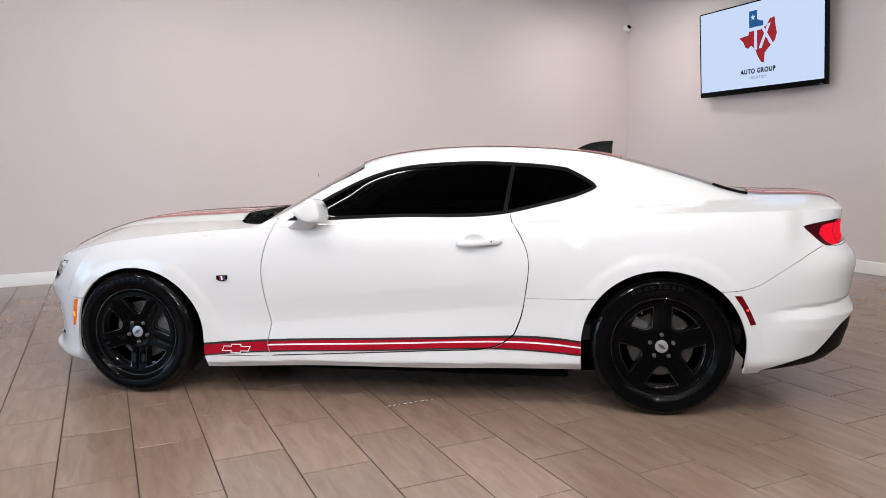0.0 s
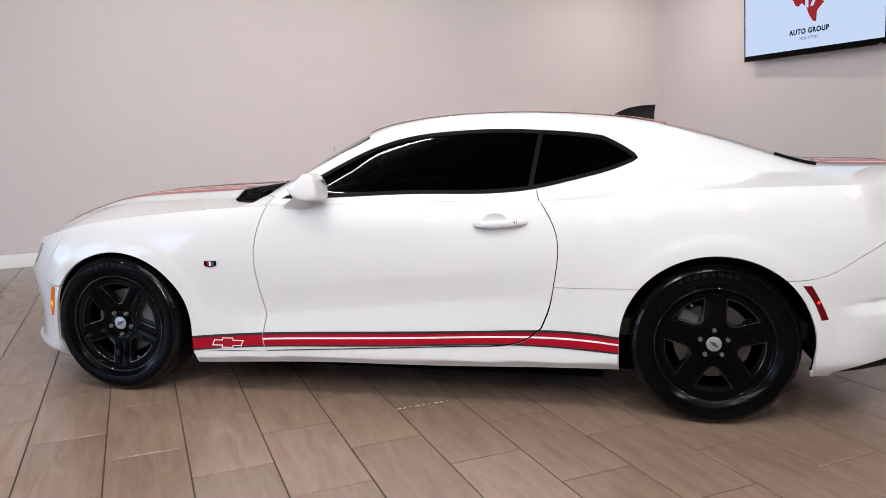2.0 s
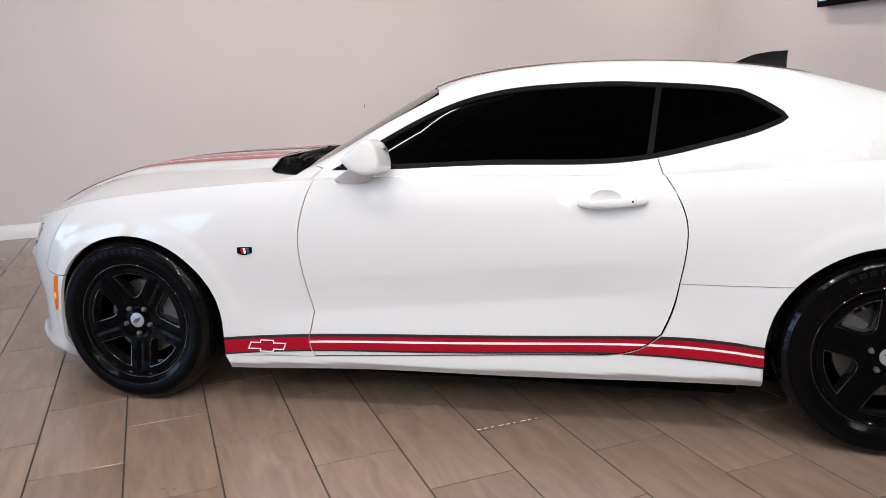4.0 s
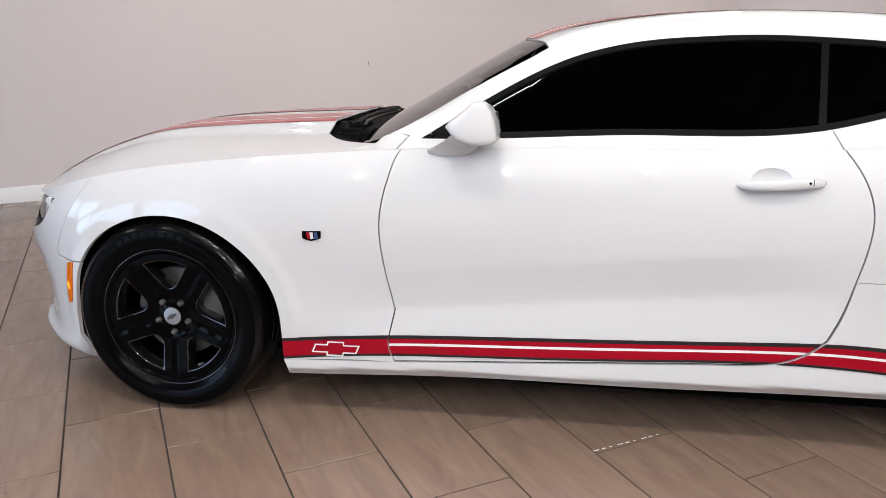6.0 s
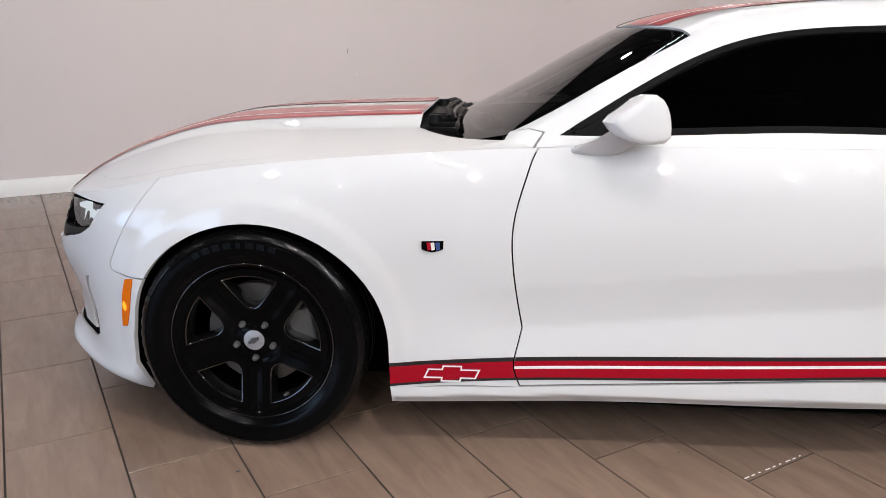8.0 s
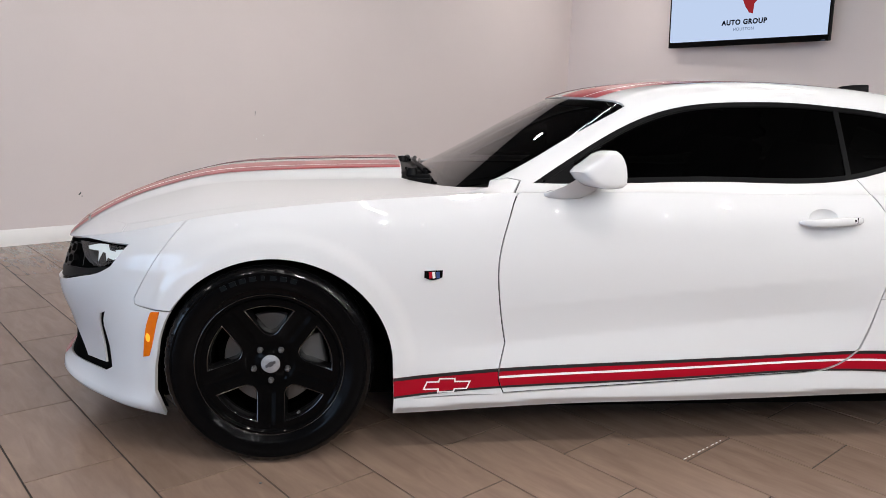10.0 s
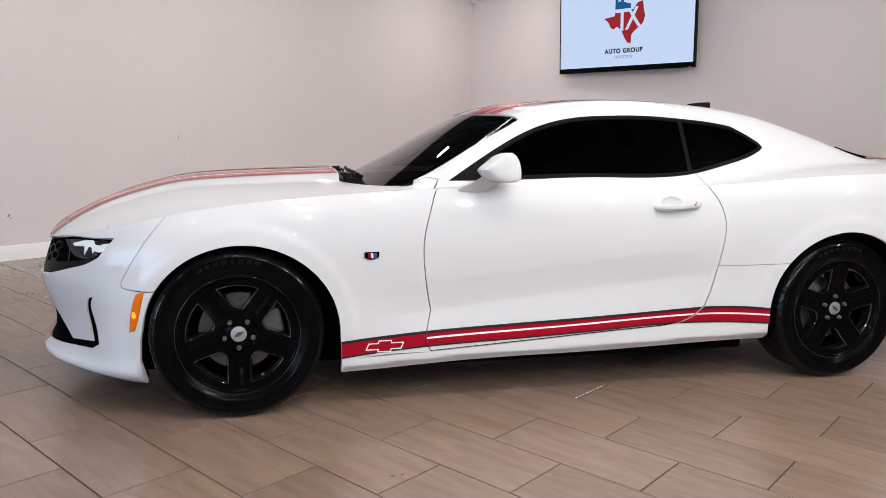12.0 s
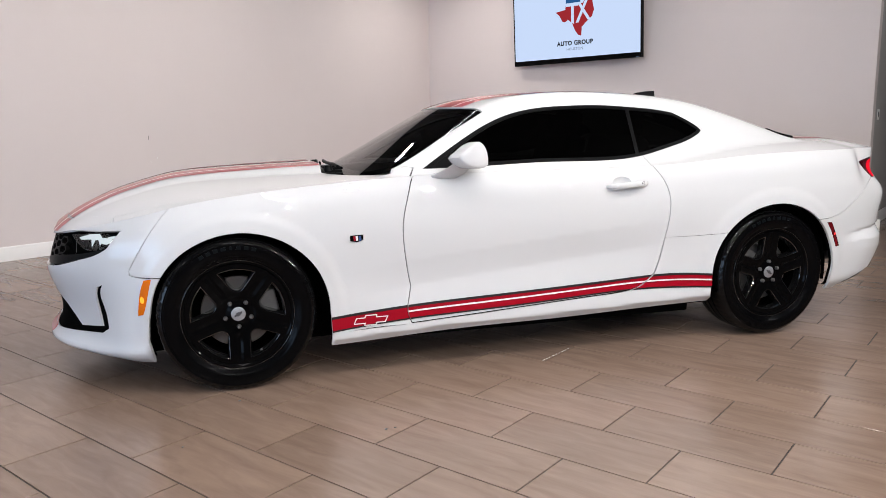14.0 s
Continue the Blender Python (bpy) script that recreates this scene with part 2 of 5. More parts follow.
class Spline:
    """A natural cubic through given knots, straight beyond its ends."""

    def __init__(self, xs, ys):
        self.x, self.y = np.array(xs, float), np.array(ys, float)
        n = len(self.x)
        h = np.diff(self.x)
        m, r = np.eye(n), np.zeros(n)
        for i in range(1, n - 1):
            m[i, i - 1:i + 2] = h[i - 1], 2 * (h[i - 1] + h[i]), h[i]
            r[i] = 6 * ((self.y[i + 1] - self.y[i]) / h[i] - (self.y[i] - self.y[i - 1]) / h[i - 1])
        self.m, self.h = np.linalg.solve(m, r), h

    def __call__(self, q):
        q = np.asarray(q, float)
        c = np.clip(q, self.x[0], self.x[-1])
        i = np.clip(np.searchsorted(self.x, c, side="right") - 1, 0, len(self.h) - 1)
        h, a, b = self.h[i], self.x[i + 1] - c, c - self.x[i]
        out = (self.m[i] * a ** 3 + self.m[i + 1] * b ** 3) / (6 * h) + (self.y[i] / h - self.m[i] * h / 6) * a + (self.y[i + 1] / h - self.m[i + 1] * h / 6) * b
        s0 = (self.y[1] - self.y[0]) / self.h[0] - self.h[0] * (2 * self.m[0] + self.m[1]) / 6
        s1 = (self.y[-1] - self.y[-2]) / self.h[-1] + self.h[-1] * (self.m[-2] + 2 * self.m[-1]) / 6
        return out + np.where(q < self.x[0], (q - self.x[0]) * s0, 0) + np.where(q > self.x[-1], (q - self.x[-1]) * s1, 0)


def smooth_line(points, step=0.02):
    """A smooth open line through 2D points, resampled."""
    p = np.array(points, float)
    s = np.concatenate([[0], np.cumsum(np.hypot(*np.diff(p, axis=0).T))])
    n = max(2, int(s[-1] / step) + 1)
    q = np.linspace(0, s[-1], n)
    return np.stack([Spline(s, p[:, 0])(q), Spline(s, p[:, 1])(q)], 1) if len(p) > 2 else np.stack([np.interp(q, s, p[:, 0]), np.interp(q, s, p[:, 1])], 1)


def loop_of(*lines):
    """A closed outline out of smooth lines end to end."""
    pts = []
    for line in lines:
        for p in smooth_line(line):
            if not pts or np.hypot(*(p - pts[-1])) > 1e-4:
                pts.append(p)
    if np.hypot(*(pts[0] - pts[-1])) < 1e-4:
        pts.pop()
    return np.array(pts)


def inside(poly, q):
    x, y = q[:, 0], q[:, 1]
    hit = np.zeros(len(q), bool)
    a, b = poly, np.roll(poly, -1, axis=0)
    for (x0, y0), (x1, y1) in zip(a, b):
        cross = (y0 > y) != (y1 > y)
        hit ^= cross & (x < (x1 - x0) * (y - y0) / (y1 - y0 + 1e-12) + x0)
    return hit


def shrink(poly, d):
    """The outline moved inwards by d."""
    a = np.roll(poly, 1, axis=0)
    b = np.roll(poly, -1, axis=0)
    e1, e2 = poly - a, b - poly
    e1 /= np.linalg.norm(e1, axis=1)[:, None] + 1e-9
    e2 /= np.linalg.norm(e2, axis=1)[:, None] + 1e-9
    area = 0.5 * np.sum(poly[:, 0] * b[:, 1] - b[:, 0] * poly[:, 1])
    n = np.stack([-(e1 + e2)[:, 1], (e1 + e2)[:, 0]], 1) * np.sign(area)
    n /= np.linalg.norm(n, axis=1)[:, None] + 1e-9
    cosine = np.clip(np.sum(n * np.stack([-e1[:, 1], e1[:, 0]], 1) * np.sign(area), 1), 0.45, 1)
    return poly + n * (d / cosine)[:, None]


def distance_to(poly, q):
    a, b = poly, np.roll(poly, -1, axis=0)
    best = np.full(len(q), 9.0)
    for p0, p1 in zip(a, b):
        d = p1 - p0
        t = np.clip(((q - p0) @ d) / (d @ d + 1e-12), 0, 1)
        best = np.minimum(best, np.linalg.norm(q - p0 - t[:, None] * d, axis=1))
    return best


from mathutils.geometry import delaunay_2d_cdt


def sheet(keep, holes=(), step=0.03):
    """Triangulates what lies inside all outlines of keep and outside all holes. Returns 2D points and triangles."""
    pts, edges = [], []
    for poly in (*keep, *holes):
        k = len(pts)
        pts += [tuple(p) for p in poly]
        edges += [(k + i, k + (i + 1) % len(poly)) for i in range(len(poly))]
    lo, hi = np.min(keep[0], axis=0), np.max(keep[0], axis=0)
    gx, gy = np.meshgrid(np.arange(lo[0] + step / 2, hi[0], step), np.arange(lo[1] + step / 2, hi[1], step))
    gx[1::2] += step / 2
    q = np.stack([gx.ravel(), gy.ravel()], 1)
    ok = np.ones(len(q), bool)
    for poly in keep:
        ok &= inside(poly, q)
    for poly in holes:
        ok &= ~inside(poly, q)
    q = q[ok]
    if len(q):
        near = np.ones(len(q), bool)
        for poly in (*keep, *holes):
            near &= distance_to(poly, q) > step * 0.45
        q = q[near]
    pts += [tuple(p) for p in q]
    v, _, f, *_ = delaunay_2d_cdt([Vector(p) for p in pts], edges, [], 0, 1e-6)
    v = np.array([tuple(p) for p in v])
    f = np.array([tuple(t) for t in f])
    c = v[f].mean(axis=1)
    ok = np.ones(len(f), bool)
    for poly in keep:
        ok &= inside(poly, c)
    for poly in holes:
        ok &= ~inside(poly, c)
    f = f[ok]
    used = np.unique(f)
    back = -np.ones(len(v), int)
    back[used] = np.arange(len(used))
    return v[used], back[f]


def skin(name, flat, shape, mat, parent, label="", lift=0.0, rim=0.014):
    """Lays a flat sheet of points and triangles on a curved shape(u, v) -> points, normals, and turns its edges in by rim."""
    uv, tri = flat
    p, n = shape(uv[:, 0], uv[:, 1])
    p = p + n * lift
    tri = np.array(tri)
    fn = np.cross(p[tri[:, 1]] - p[tri[:, 0]], p[tri[:, 2]] - p[tri[:, 0]])
    flip = np.sum(fn * n[tri].mean(axis=1), 1) < 0
    tri[flip] = tri[flip][:, ::-1]
    faces = [tuple(t) for t in tri]
    verts, normals = list(p), list(n)
    if rim > 0:
        count = {}
        for t in faces:
            for i in range(3):
                count[(t[i], t[(i + 1) % 3])] = 1
        border = [e for e in count if (e[1], e[0]) not in count]
        for a, b in border:
            k = len(verts)
            side = np.cross(p[b] - p[a], n[a])
            side /= np.linalg.norm(side) + 1e-9
            verts += [p[a], p[b], p[b] - n[b] * rim, p[a] - n[a] * rim]
            normals += [side] * 4
            faces.append((k + 1, k, k + 3, k + 2))
    return mesh_object(name, verts, faces, mat, parent, label, True, normals)

# ---------------------------------------------------------------- the car's surfaces
# x runs from the front axle (0) to the tail, the near side is at negative y, z is up.
PLAN = [(-0.876, 0.0), (-0.868, 0.22), (-0.835, 0.40), (-0.768, 0.540), (-0.655, 0.672), (-0.530, 0.785), (-0.36, 0.876), (-0.12, 0.910), (0.15, 0.912),
        (0.5, 0.898), (0.9, 0.888), (1.5, 0.886), (2.0, 0.889), (2.4, 0.907), (2.8, 0.934), (3.1, 0.930), (3.35, 0.905), (3.545, 0.852), (3.672, 0.755), (3.750, 0.605), (3.795, 0.34), (3.81, 0.0)]
_pl = np.array(PLAN)
_s = np.concatenate([[0], np.cumsum(np.hypot(*np.diff(_pl, axis=0).T))])
_s += 1.5 - _s[11]
PLAN_X, PLAN_W = Spline(_s, _pl[:, 0]), Spline(_s, _pl[:, 1])
_dp = np.linspace(_s[0], _s[-1], 1200)
_dx = np.maximum.accumulate(PLAN_X(_dp) + np.arange(1200) * 1e-9)
P_NOSE, P_TAIL = _s[0], _s[-1]


def along(x):
    """The way along the plan outline at which it has this x."""
    return np.interp(x, _dx, _dp)


TOP_Z = Spline([P_NOSE, along(-0.8), along(-0.6), along(-0.4), -0.2, 0.0, 0.3, 0.6, 0.9, 1.4, 1.9, 2.2, 2.6, 3.0, along(3.4), along(3.55), along(3.7), P_TAIL],
               [0.665, 0.700, 0.745, 0.790, 0.832, 0.862, 0.893, 0.915, 0.930, 0.937, 0.940, 0.948, 0.980, 0.998, 1.004, 1.006, 1.004, 1.015])
LOW_Z = Spline([P_NOSE, along(-0.7), along(-0.45), -0.1, 0.42, 1.0, 1.6, 2.4, 3.2, along(3.5), P_TAIL],
               [0.170, 0.150, 0.140, 0.150, 0.158, 0.180, 0.188, 0.212, 0.225, 0.250, 0.270])
V_KNOTS = [0, 0.05, 0.12, 0.25, 0.4, 0.55, 0.7, 0.76, 0.82, 0.92, 1.0]
TUCK = [
    (P_NOSE, [0.090, -0.008, -0.004, 0.040, 0.046, 0.025, 0.000, 0.003, 0.008, 0.020, 0.030]),
    (along(-0.75), [0.090, 0.012, 0.015, 0.040, 0.038, 0.015, 0.000, 0.004, 0.012, 0.032, 0.050]),
    (along(-0.45), [0.070, 0.020, 0.010, 0.012, 0.012, 0.008, 0.010, 0.013, 0.018, 0.038, 0.072]),
    (0.0, [0.030, 0.000, 0.000, 0.000, 0.000, 0.000, 0.006, 0.009, 0.015, 0.034, 0.070]),
    (0.55, [0.014, 0.010, 0.012, 0.016, 0.020, 0.011, 0.003, 0.004, 0.008, 0.024, 0.055]),
    (1.4, [0.014, 0.010, 0.013, 0.018, 0.021, 0.013, 0.004, 0.004, 0.004, 0.017, 0.046]),
    (2.1, [0.014, 0.010, 0.013, 0.017, 0.019, 0.010, 0.004, 0.005, 0.010, 0.027, 0.058]),
    (2.8, [0.030, 0.000, 0.000, 0.000, 0.000, 0.002, 0.008, 0.013, 0.020, 0.040, 0.080]),
    (along(3.35), [0.050, 0.020, 0.010, 0.010, 0.012, 0.006, 0.012, 0.018, 0.030, 0.052, 0.085]),
    (along(3.50), [0.065, 0.030, 0.018, 0.012, 0.012, 0.006, 0.022, 0.045, 0.070, 0.098, 0.115]),
    (along(3.67), [0.080, 0.040, 0.025, 0.014, 0.012, 0.000, 0.000, 0.030, 0.060, 0.066, 0.062]),
    (P_TAIL, [0.120, 0.080, 0.060, 0.020, 0.018, 0.000, 0.000, 0.028, 0.050, 0.046, 0.038]),
]
SHELF_TOP = Spline([3.2, 3.374, 3.459, 3.545, 3.656, 3.80, P_TAIL], [0.535, 0.552, 0.561, 0.567, 0.576, 0.586, 0.59])
SHELF_LOW = Spline([3.2, 3.306, 3.391, 3.468, 3.553, 3.69, P_TAIL], [0.475, 0.485, 0.495, 0.500, 0.504, 0.508, 0.52])
_rows = [Spline(V_KNOTS, r) for _, r in TUCK]
_keys = np.array([k for k, _ in TUCK])


def tuck(p, z):
    """How far the skin lies inside the plan outline."""
    v = np.clip((z - LOW_Z(p)) / (TOP_Z(p) - LOW_Z(p)), -0.02, 1.02)
    table = np.array([r(v) for r in _rows])
    i = np.clip(np.searchsorted(_keys, p) - 1, 0, len(_keys) - 2)
    f = np.clip((p - _keys[i]) / (_keys[i + 1] - _keys[i]), 0, 1)
    f = f * f * (3 - 2 * f)
    j = np.arange(len(p))
    d = table[i, j] * (1 - f) + table[i + 1, j] * f
    for cx, cz, rx, out in ((0.02, 0.335, 0.40, 0.007), (2.81, 0.35, 0.40, 0.007)):
        r = np.hypot(p - cx, z - cz)
        s = np.clip((r - rx - 0.022) / 0.050, 0, 1)
        d = d - out * (1 - s * s * (3 - 2 * s)) * np.clip((z - 0.25) / 0.15, 0, 1)
    # the scoop along the door: a crease, and below it a face that leads out to the rocker
    crease = 0.412 + 0.095 * np.clip(p - 0.8, -0.3, 1.4)
    rise = np.where(z < crease, (crease - z) / (crease - 0.305), (z - crease) / 0.12)
    fade = np.clip((p - 0.45) / 0.40, 0, 1) * np.clip((2.30 - p) / 0.5, 0, 1)
    d = d + 0.014 * fade * fade * (3 - 2 * fade) * np.clip(1.06 - np.sqrt(rise * rise + 0.0036), 0, 1)
    # the rocker's lower face turns in under a hard edge
    low = np.clip((LOW_Z(p) + 0.034 - z) / 0.034, 0, 1) * np.clip((p - 0.30) / 0.1, 0, 1) * np.clip((2.60 - p) / 0.1, 0, 1)
    d = d + 0.030 * low
    # rear bumper: under an overhang a sloping shelf leads out to the lower half, which stands proud
    a = np.clip((p - 3.26) / 0.22, 0, 1)
    a = a * a * (3 - 2 * a)
    hi, lo = SHELF_TOP(p), SHELF_LOW(p)
    under = np.clip((hi - z) / 0.024 + 0.3, 0, 1)
    under = under * under * (3 - 2 * under)
    slope = np.clip((hi - 0.012 - z) / np.maximum(hi - 0.012 - lo, 0.01), 0, 1)
    d = d + a * (0.010 * under - 0.034 * slope * np.clip((z - 0.20) / 0.25, 0, 1))
    return d


def wrap_point(p, z):
    e = 1e-3
    tx, tw = PLAN_X(p + e) - PLAN_X(p - e), PLAN_W(p + e) - PLAN_W(p - e)
    k = np.hypot(tx, tw)
    d = tuck(p, z)
    return np.stack([PLAN_X(p) + d * tw / k, -(PLAN_W(p) - d * tx / k), z], 1)


def with_normals(f, e=2e-3):
    def shape(u, v):
        u, v = np.asarray(u, float), np.asarray(v, float)
        n = np.cross(f(u + e, v) - f(u - e, v), f(u, v + e) - f(u, v - e))
        n /= np.linalg.norm(n, axis=1)[:, None] + 1e-12
        p = f(u, v)
        ref = np.stack([(p[:, 0] - 1.4) * 0.35, p[:, 1], (p[:, 2] - 0.4)], 1)
        n[np.sum(n * ref, 1) < 0] *= -1
        return p, n
    return shape


def mirrored(shape):
    def other(u, v):
        p, n = shape(u, v)
        return p * (1, -1, 1), n * (1, -1, 1)
    return other


wrap = with_normals(wrap_point)

_ep = np.linspace(P_NOSE, P_TAIL, 800)
_edge = wrap_point(_ep, TOP_Z(_ep))
_ex = np.maximum.accumulate(_edge[:, 0] + np.arange(800) * 1e-9)


def edge_w(x):
    return np.interp(x, _ex, -_edge[:, 1])


def edge_z(x):
    return np.interp(x, _ex, _edge[:, 2])


HOOD_Z = Spline([-0.90, -0.85, -0.72, -0.58, -0.44, -0.3, -0.15, 0.0, 0.3, 0.7], [0.655, 0.700, 0.785, 0.850, 0.895, 0.930, 0.948, 0.957, 0.969, 0.982])
DECK_Z = Spline([0.3, 2.0, 3.0, 3.25, 3.5, 3.62, 3.70, 3.76, 3.81], [1.03, 1.05, 1.080, 1.076, 1.070, 1.068, 1.061, 1.045, 1.020])
ROOF_Z = Spline([0.30, 0.45, 0.55, 0.635, 0.77, 0.93, 1.06, 1.13, 1.2, 1.35, 1.5, 1.8, 2.1, 2.4, 2.6, 2.9, 3.2, 3.4, 3.6], [0.79, 0.880, 0.938, 0.985, 1.058, 1.152, 1.224, 1.259, 1.284, 1.315, 1.332, 1.345, 1.338, 1.315, 1.285, 1.205, 1.105, 1.025, 0.935])
BELT_W = Spline([0.4, 0.8, 1.4, 2.0, 2.4, 2.8, 3.2, 3.6], [0.785, 0.800, 0.803, 0.795, 0.763, 0.705, 0.630, 0.55])


def soft_min(a, b, k):
    h = np.maximum(k - np.abs(a - b), 0) / k
    return np.minimum(a, b) - h * h * k / 4


def hood_height(x, y):
    w, z = edge_w(x), edge_z(x)
    t = np.clip(np.abs(y) / np.maximum(w, 0.02), 0, 1.05)
    rise = np.interp(x, [-0.80, -0.55, -0.2, 0.1, 0.5], [0.0, 0.010, 0.020, 0.030, 0.038])
    base = z + (HOOD_Z(x) - rise - z) * (1 - t ** 2.3)
    a = np.abs(y)
    dome = np.clip((0.445 - a) / 0.12, 0, 1)
    return base + rise * dome * dome * (3 - 2 * dome)


def cabin_height(x, y):
    a = np.abs(y)
    c = np.interp(x, [0.6, 0.74, 0.99, 1.2, 1.6, 2.2, 2.7], [0.18, 0.20, 0.28, 0.38, 0.28, 0.0, -0.25])
    long = ROOF_Z(x - c * a * a) - 0.06 * a * a
    u = np.maximum(BELT_W(x) - a, -0.2)
    side = 0.957 + (-0.62 + np.sqrt(0.3844 + 1.4 * u)) / 0.7
    return soft_min(long, side, 0.085)


def deck_height(x, y):
    w, z = edge_w(x), edge_z(x)
    t = np.clip(np.abs(y) / np.maximum(w, 0.02), 0, 1.05)
    f = np.clip((x - 0.7) / 0.5, 0, 1)
    f = f * f * (3 - 2 * f)
    return (z + (DECK_Z(x) - z) * (1 - t ** 2.4)) * f + hood_height(x, y) * (1 - f)


def top_height(x, y):
    return -soft_min(-deck_height(x, y), -cabin_height(x, y), 0.05)


hood = with_normals(lambda x, y: np.stack([x, y, hood_height(x, y)], 1))
top = with_normals(lambda x, y: np.stack([x, y, top_height(x, y)], 1))


def side_w(x, z):
    """Half width of the cabin at a height above the shoulder."""
    x, z = np.asarray(x, float), np.asarray(z, float)
    lo, hi = np.full(x.shape, 0.25), edge_w(x)
    for _ in range(40):
        mid = (lo + hi) / 2
        up = top_height(x, mid) > z
        lo, hi = np.where(up, mid, lo), np.where(up, hi, mid)
    return (lo + hi) / 2


def to_plan(poly):
    """A side outline (x, z) on the cabin, as a plan outline (x, y) of the near side."""
    return np.stack([poly[:, 0], -side_w(poly[:, 0], poly[:, 1])], 1)


cabin = with_normals(lambda x, y: np.stack([x, y, cabin_height(x, y)], 1))


def wing_height(x, y):
    """The wing's top: the hood's surface, which runs into the cabin's at the windscreen pillar."""
    f = np.clip((x - 0.50) / 0.20, 0, 1)
    f = f * f * (3 - 2 * f)
    return hood_height(x, y) * (1 - f) + top_height(x, y) * f


top_wing = with_normals(lambda x, y: np.stack([x, y, wing_height(x, y)], 1))

# ---------------------------------------------------------------- the showroom
# e runs along the back wall, n towards it; the tiles and walls stand at 35 degrees to the car.
TURN = 35.0
ROOM = pose(0, 0, 0, 0, 0, TURN)
N_BACK, E_SIDE, N_END = 3.83, 6.62, -2.05
BACK_TURN = 0.022


def room_box(name, e0, n0, z0, e1, n1, z1, mat, bevel=0.0, extra=Matrix(), parent=None):
    return part(name, moved(box_bm(e0, n0, z0, e1, n1, z1, bevel), ROOM @ extra), mat, parent)


def structure(ob, label, category):
    return tagged(ob, label, category, kind="structure")


back_pose = Matrix.Translation((-0.5, N_BACK, 0)) @ Matrix.Rotation(BACK_TURN, 4, "Z")


def base_profile(length, m, parent):
    """A skirting board with a stepped, rounded top, along local x, its face to minus y."""
    prof = [(0.0, 0.0), (-0.016, 0.0), (-0.016, 0.105), (-0.0135, 0.109), (-0.0135, 0.117), (-0.009, 0.126), (-0.004, 0.132), (0.0, 0.133)]
    bm = bmesh.new()
    a = [bm.verts.new((0, y, z)) for y, z in prof]
    b = [bm.verts.new((length, y, z)) for y, z in prof]
    for i in range(len(prof) - 1):
        bm.faces.new((a[i], a[i + 1], b[i + 1], b[i]))
    bm.faces.new(a)
    bm.faces.new(b[::-1])
    return part("baseboard", moved(bm, ROOM @ m), TRIM, parent)


wall_back = room_box("wall_back", -9.0, 0.0, 0.0, 7.45, 0.2, CEILING_Z, WALL, extra=back_pose)
structure(wall_back, "light grey painted showroom wall with small scuffs", "wall")
wall_side = room_box("wall_side", E_SIDE, N_END, 0.0, E_SIDE + 0.16, 4.3, CEILING_Z, WALL)
structure(wall_side, "light grey painted wall that carries the television", "wall")
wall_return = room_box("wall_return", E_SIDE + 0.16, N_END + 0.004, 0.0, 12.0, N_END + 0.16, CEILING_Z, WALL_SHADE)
structure(wall_return, "grey passage wall with a light switch, its shade put into the paint", "wall")
wall_far = room_box("wall_far", 12.0, -18.0, 0.0, 12.2, N_END + 0.16, CEILING_Z, WALL)
structure(wall_far, "plain grey end wall of the passage", "wall")
wall_front = room_box("wall_front", -9.2, -18.2, 0.0, 12.2, -18.0, CEILING_Z, WALL)
structure(wall_front, "plain grey wall behind the viewer", "wall")

# the shop front towards daylight, with its openings
GLAZED = [(-5.4, -3.4), (-3.1, -1.1), (-0.8, 1.2), (1.5, 3.5)]
bms = [box_bm(-9.2, -18.0, 0.0, -9.0, 4.0, 0.5), box_bm(-9.2, -18.0, 2.75, -9.0, 4.0, CEILING_Z)]
edges = [-18.0] + [v for g in GLAZED for v in g] + [4.0]
for a, b in zip(edges[::2], edges[1::2]):
    bms.append(box_bm(-9.2, a, 0.5, -9.0, b, 2.75))
wall_glazed = part("wall_shopfront", moved(join_bm(*bms), ROOM), WALL, None)
structure(wall_glazed, "grey wall with tall shop-front windows", "wall")
for k, (a, b) in enumerate(GLAZED):
    win = structure(thing("window_%d" % (k + 1), "tall shop-front window with dark frame", "window"), "tall shop-front window with dark frame", "window")
    fr = join_bm(box_bm(-9.16, a, 0.5, -9.06, a + 0.06, 2.75), box_bm(-9.16, b - 0.06, 0.5, -9.06, b, 2.75), box_bm(-9.16, a + 0.06, 0.5, -9.06, b - 0.06, 0.56), box_bm(-9.16, a + 0.06, 2.69, -9.06, b - 0.06, 2.75))
    part("window_frame", moved(fr, ROOM), SATIN_BLACK, win)
backdrop = room_box("backdrop", -9.62, -7.4, 0.2, -9.6, 4.6, 3.2, DAYLIGHT)
structure(backdrop, "pale daylight outside the shop front", "backdrop")

ceiling = room_box("ceiling", -9.2, -18.2, CEILING_Z, 12.2, 4.4, CEILING_Z + 0.1, CEILING)
structure(ceiling, "matt black painted ceiling", "ceiling")

structure(base_profile(15.6, back_pose @ Matrix.Translation((-8.4, 0, 0)), None), "white skirting board with a moulded top", "baseboard")
structure(base_profile(6.3, Matrix.Translation((E_SIDE, 4.1, 0)) @ Matrix.Rotation(-math.pi / 2, 4, "Z"), None), "white skirting board with a moulded top", "baseboard")
structure(base_profile(5.3, Matrix.Translation((E_SIDE + 0.1, N_END, 0)), None), "white skirting board with a moulded top", "baseboard")

floor = room_box("floor", -9.2, -18.2, -0.06, 12.2, 4.4, -0.0035, GROUT)
structure(floor, "wood-look porcelain plank tiles with dark grout", "floor")


# ---------------------------------------------------------------- television
TV_W, TV_H, TV_YAW, TV_TIP = 1.90, 1.04, -3.0, 3.0


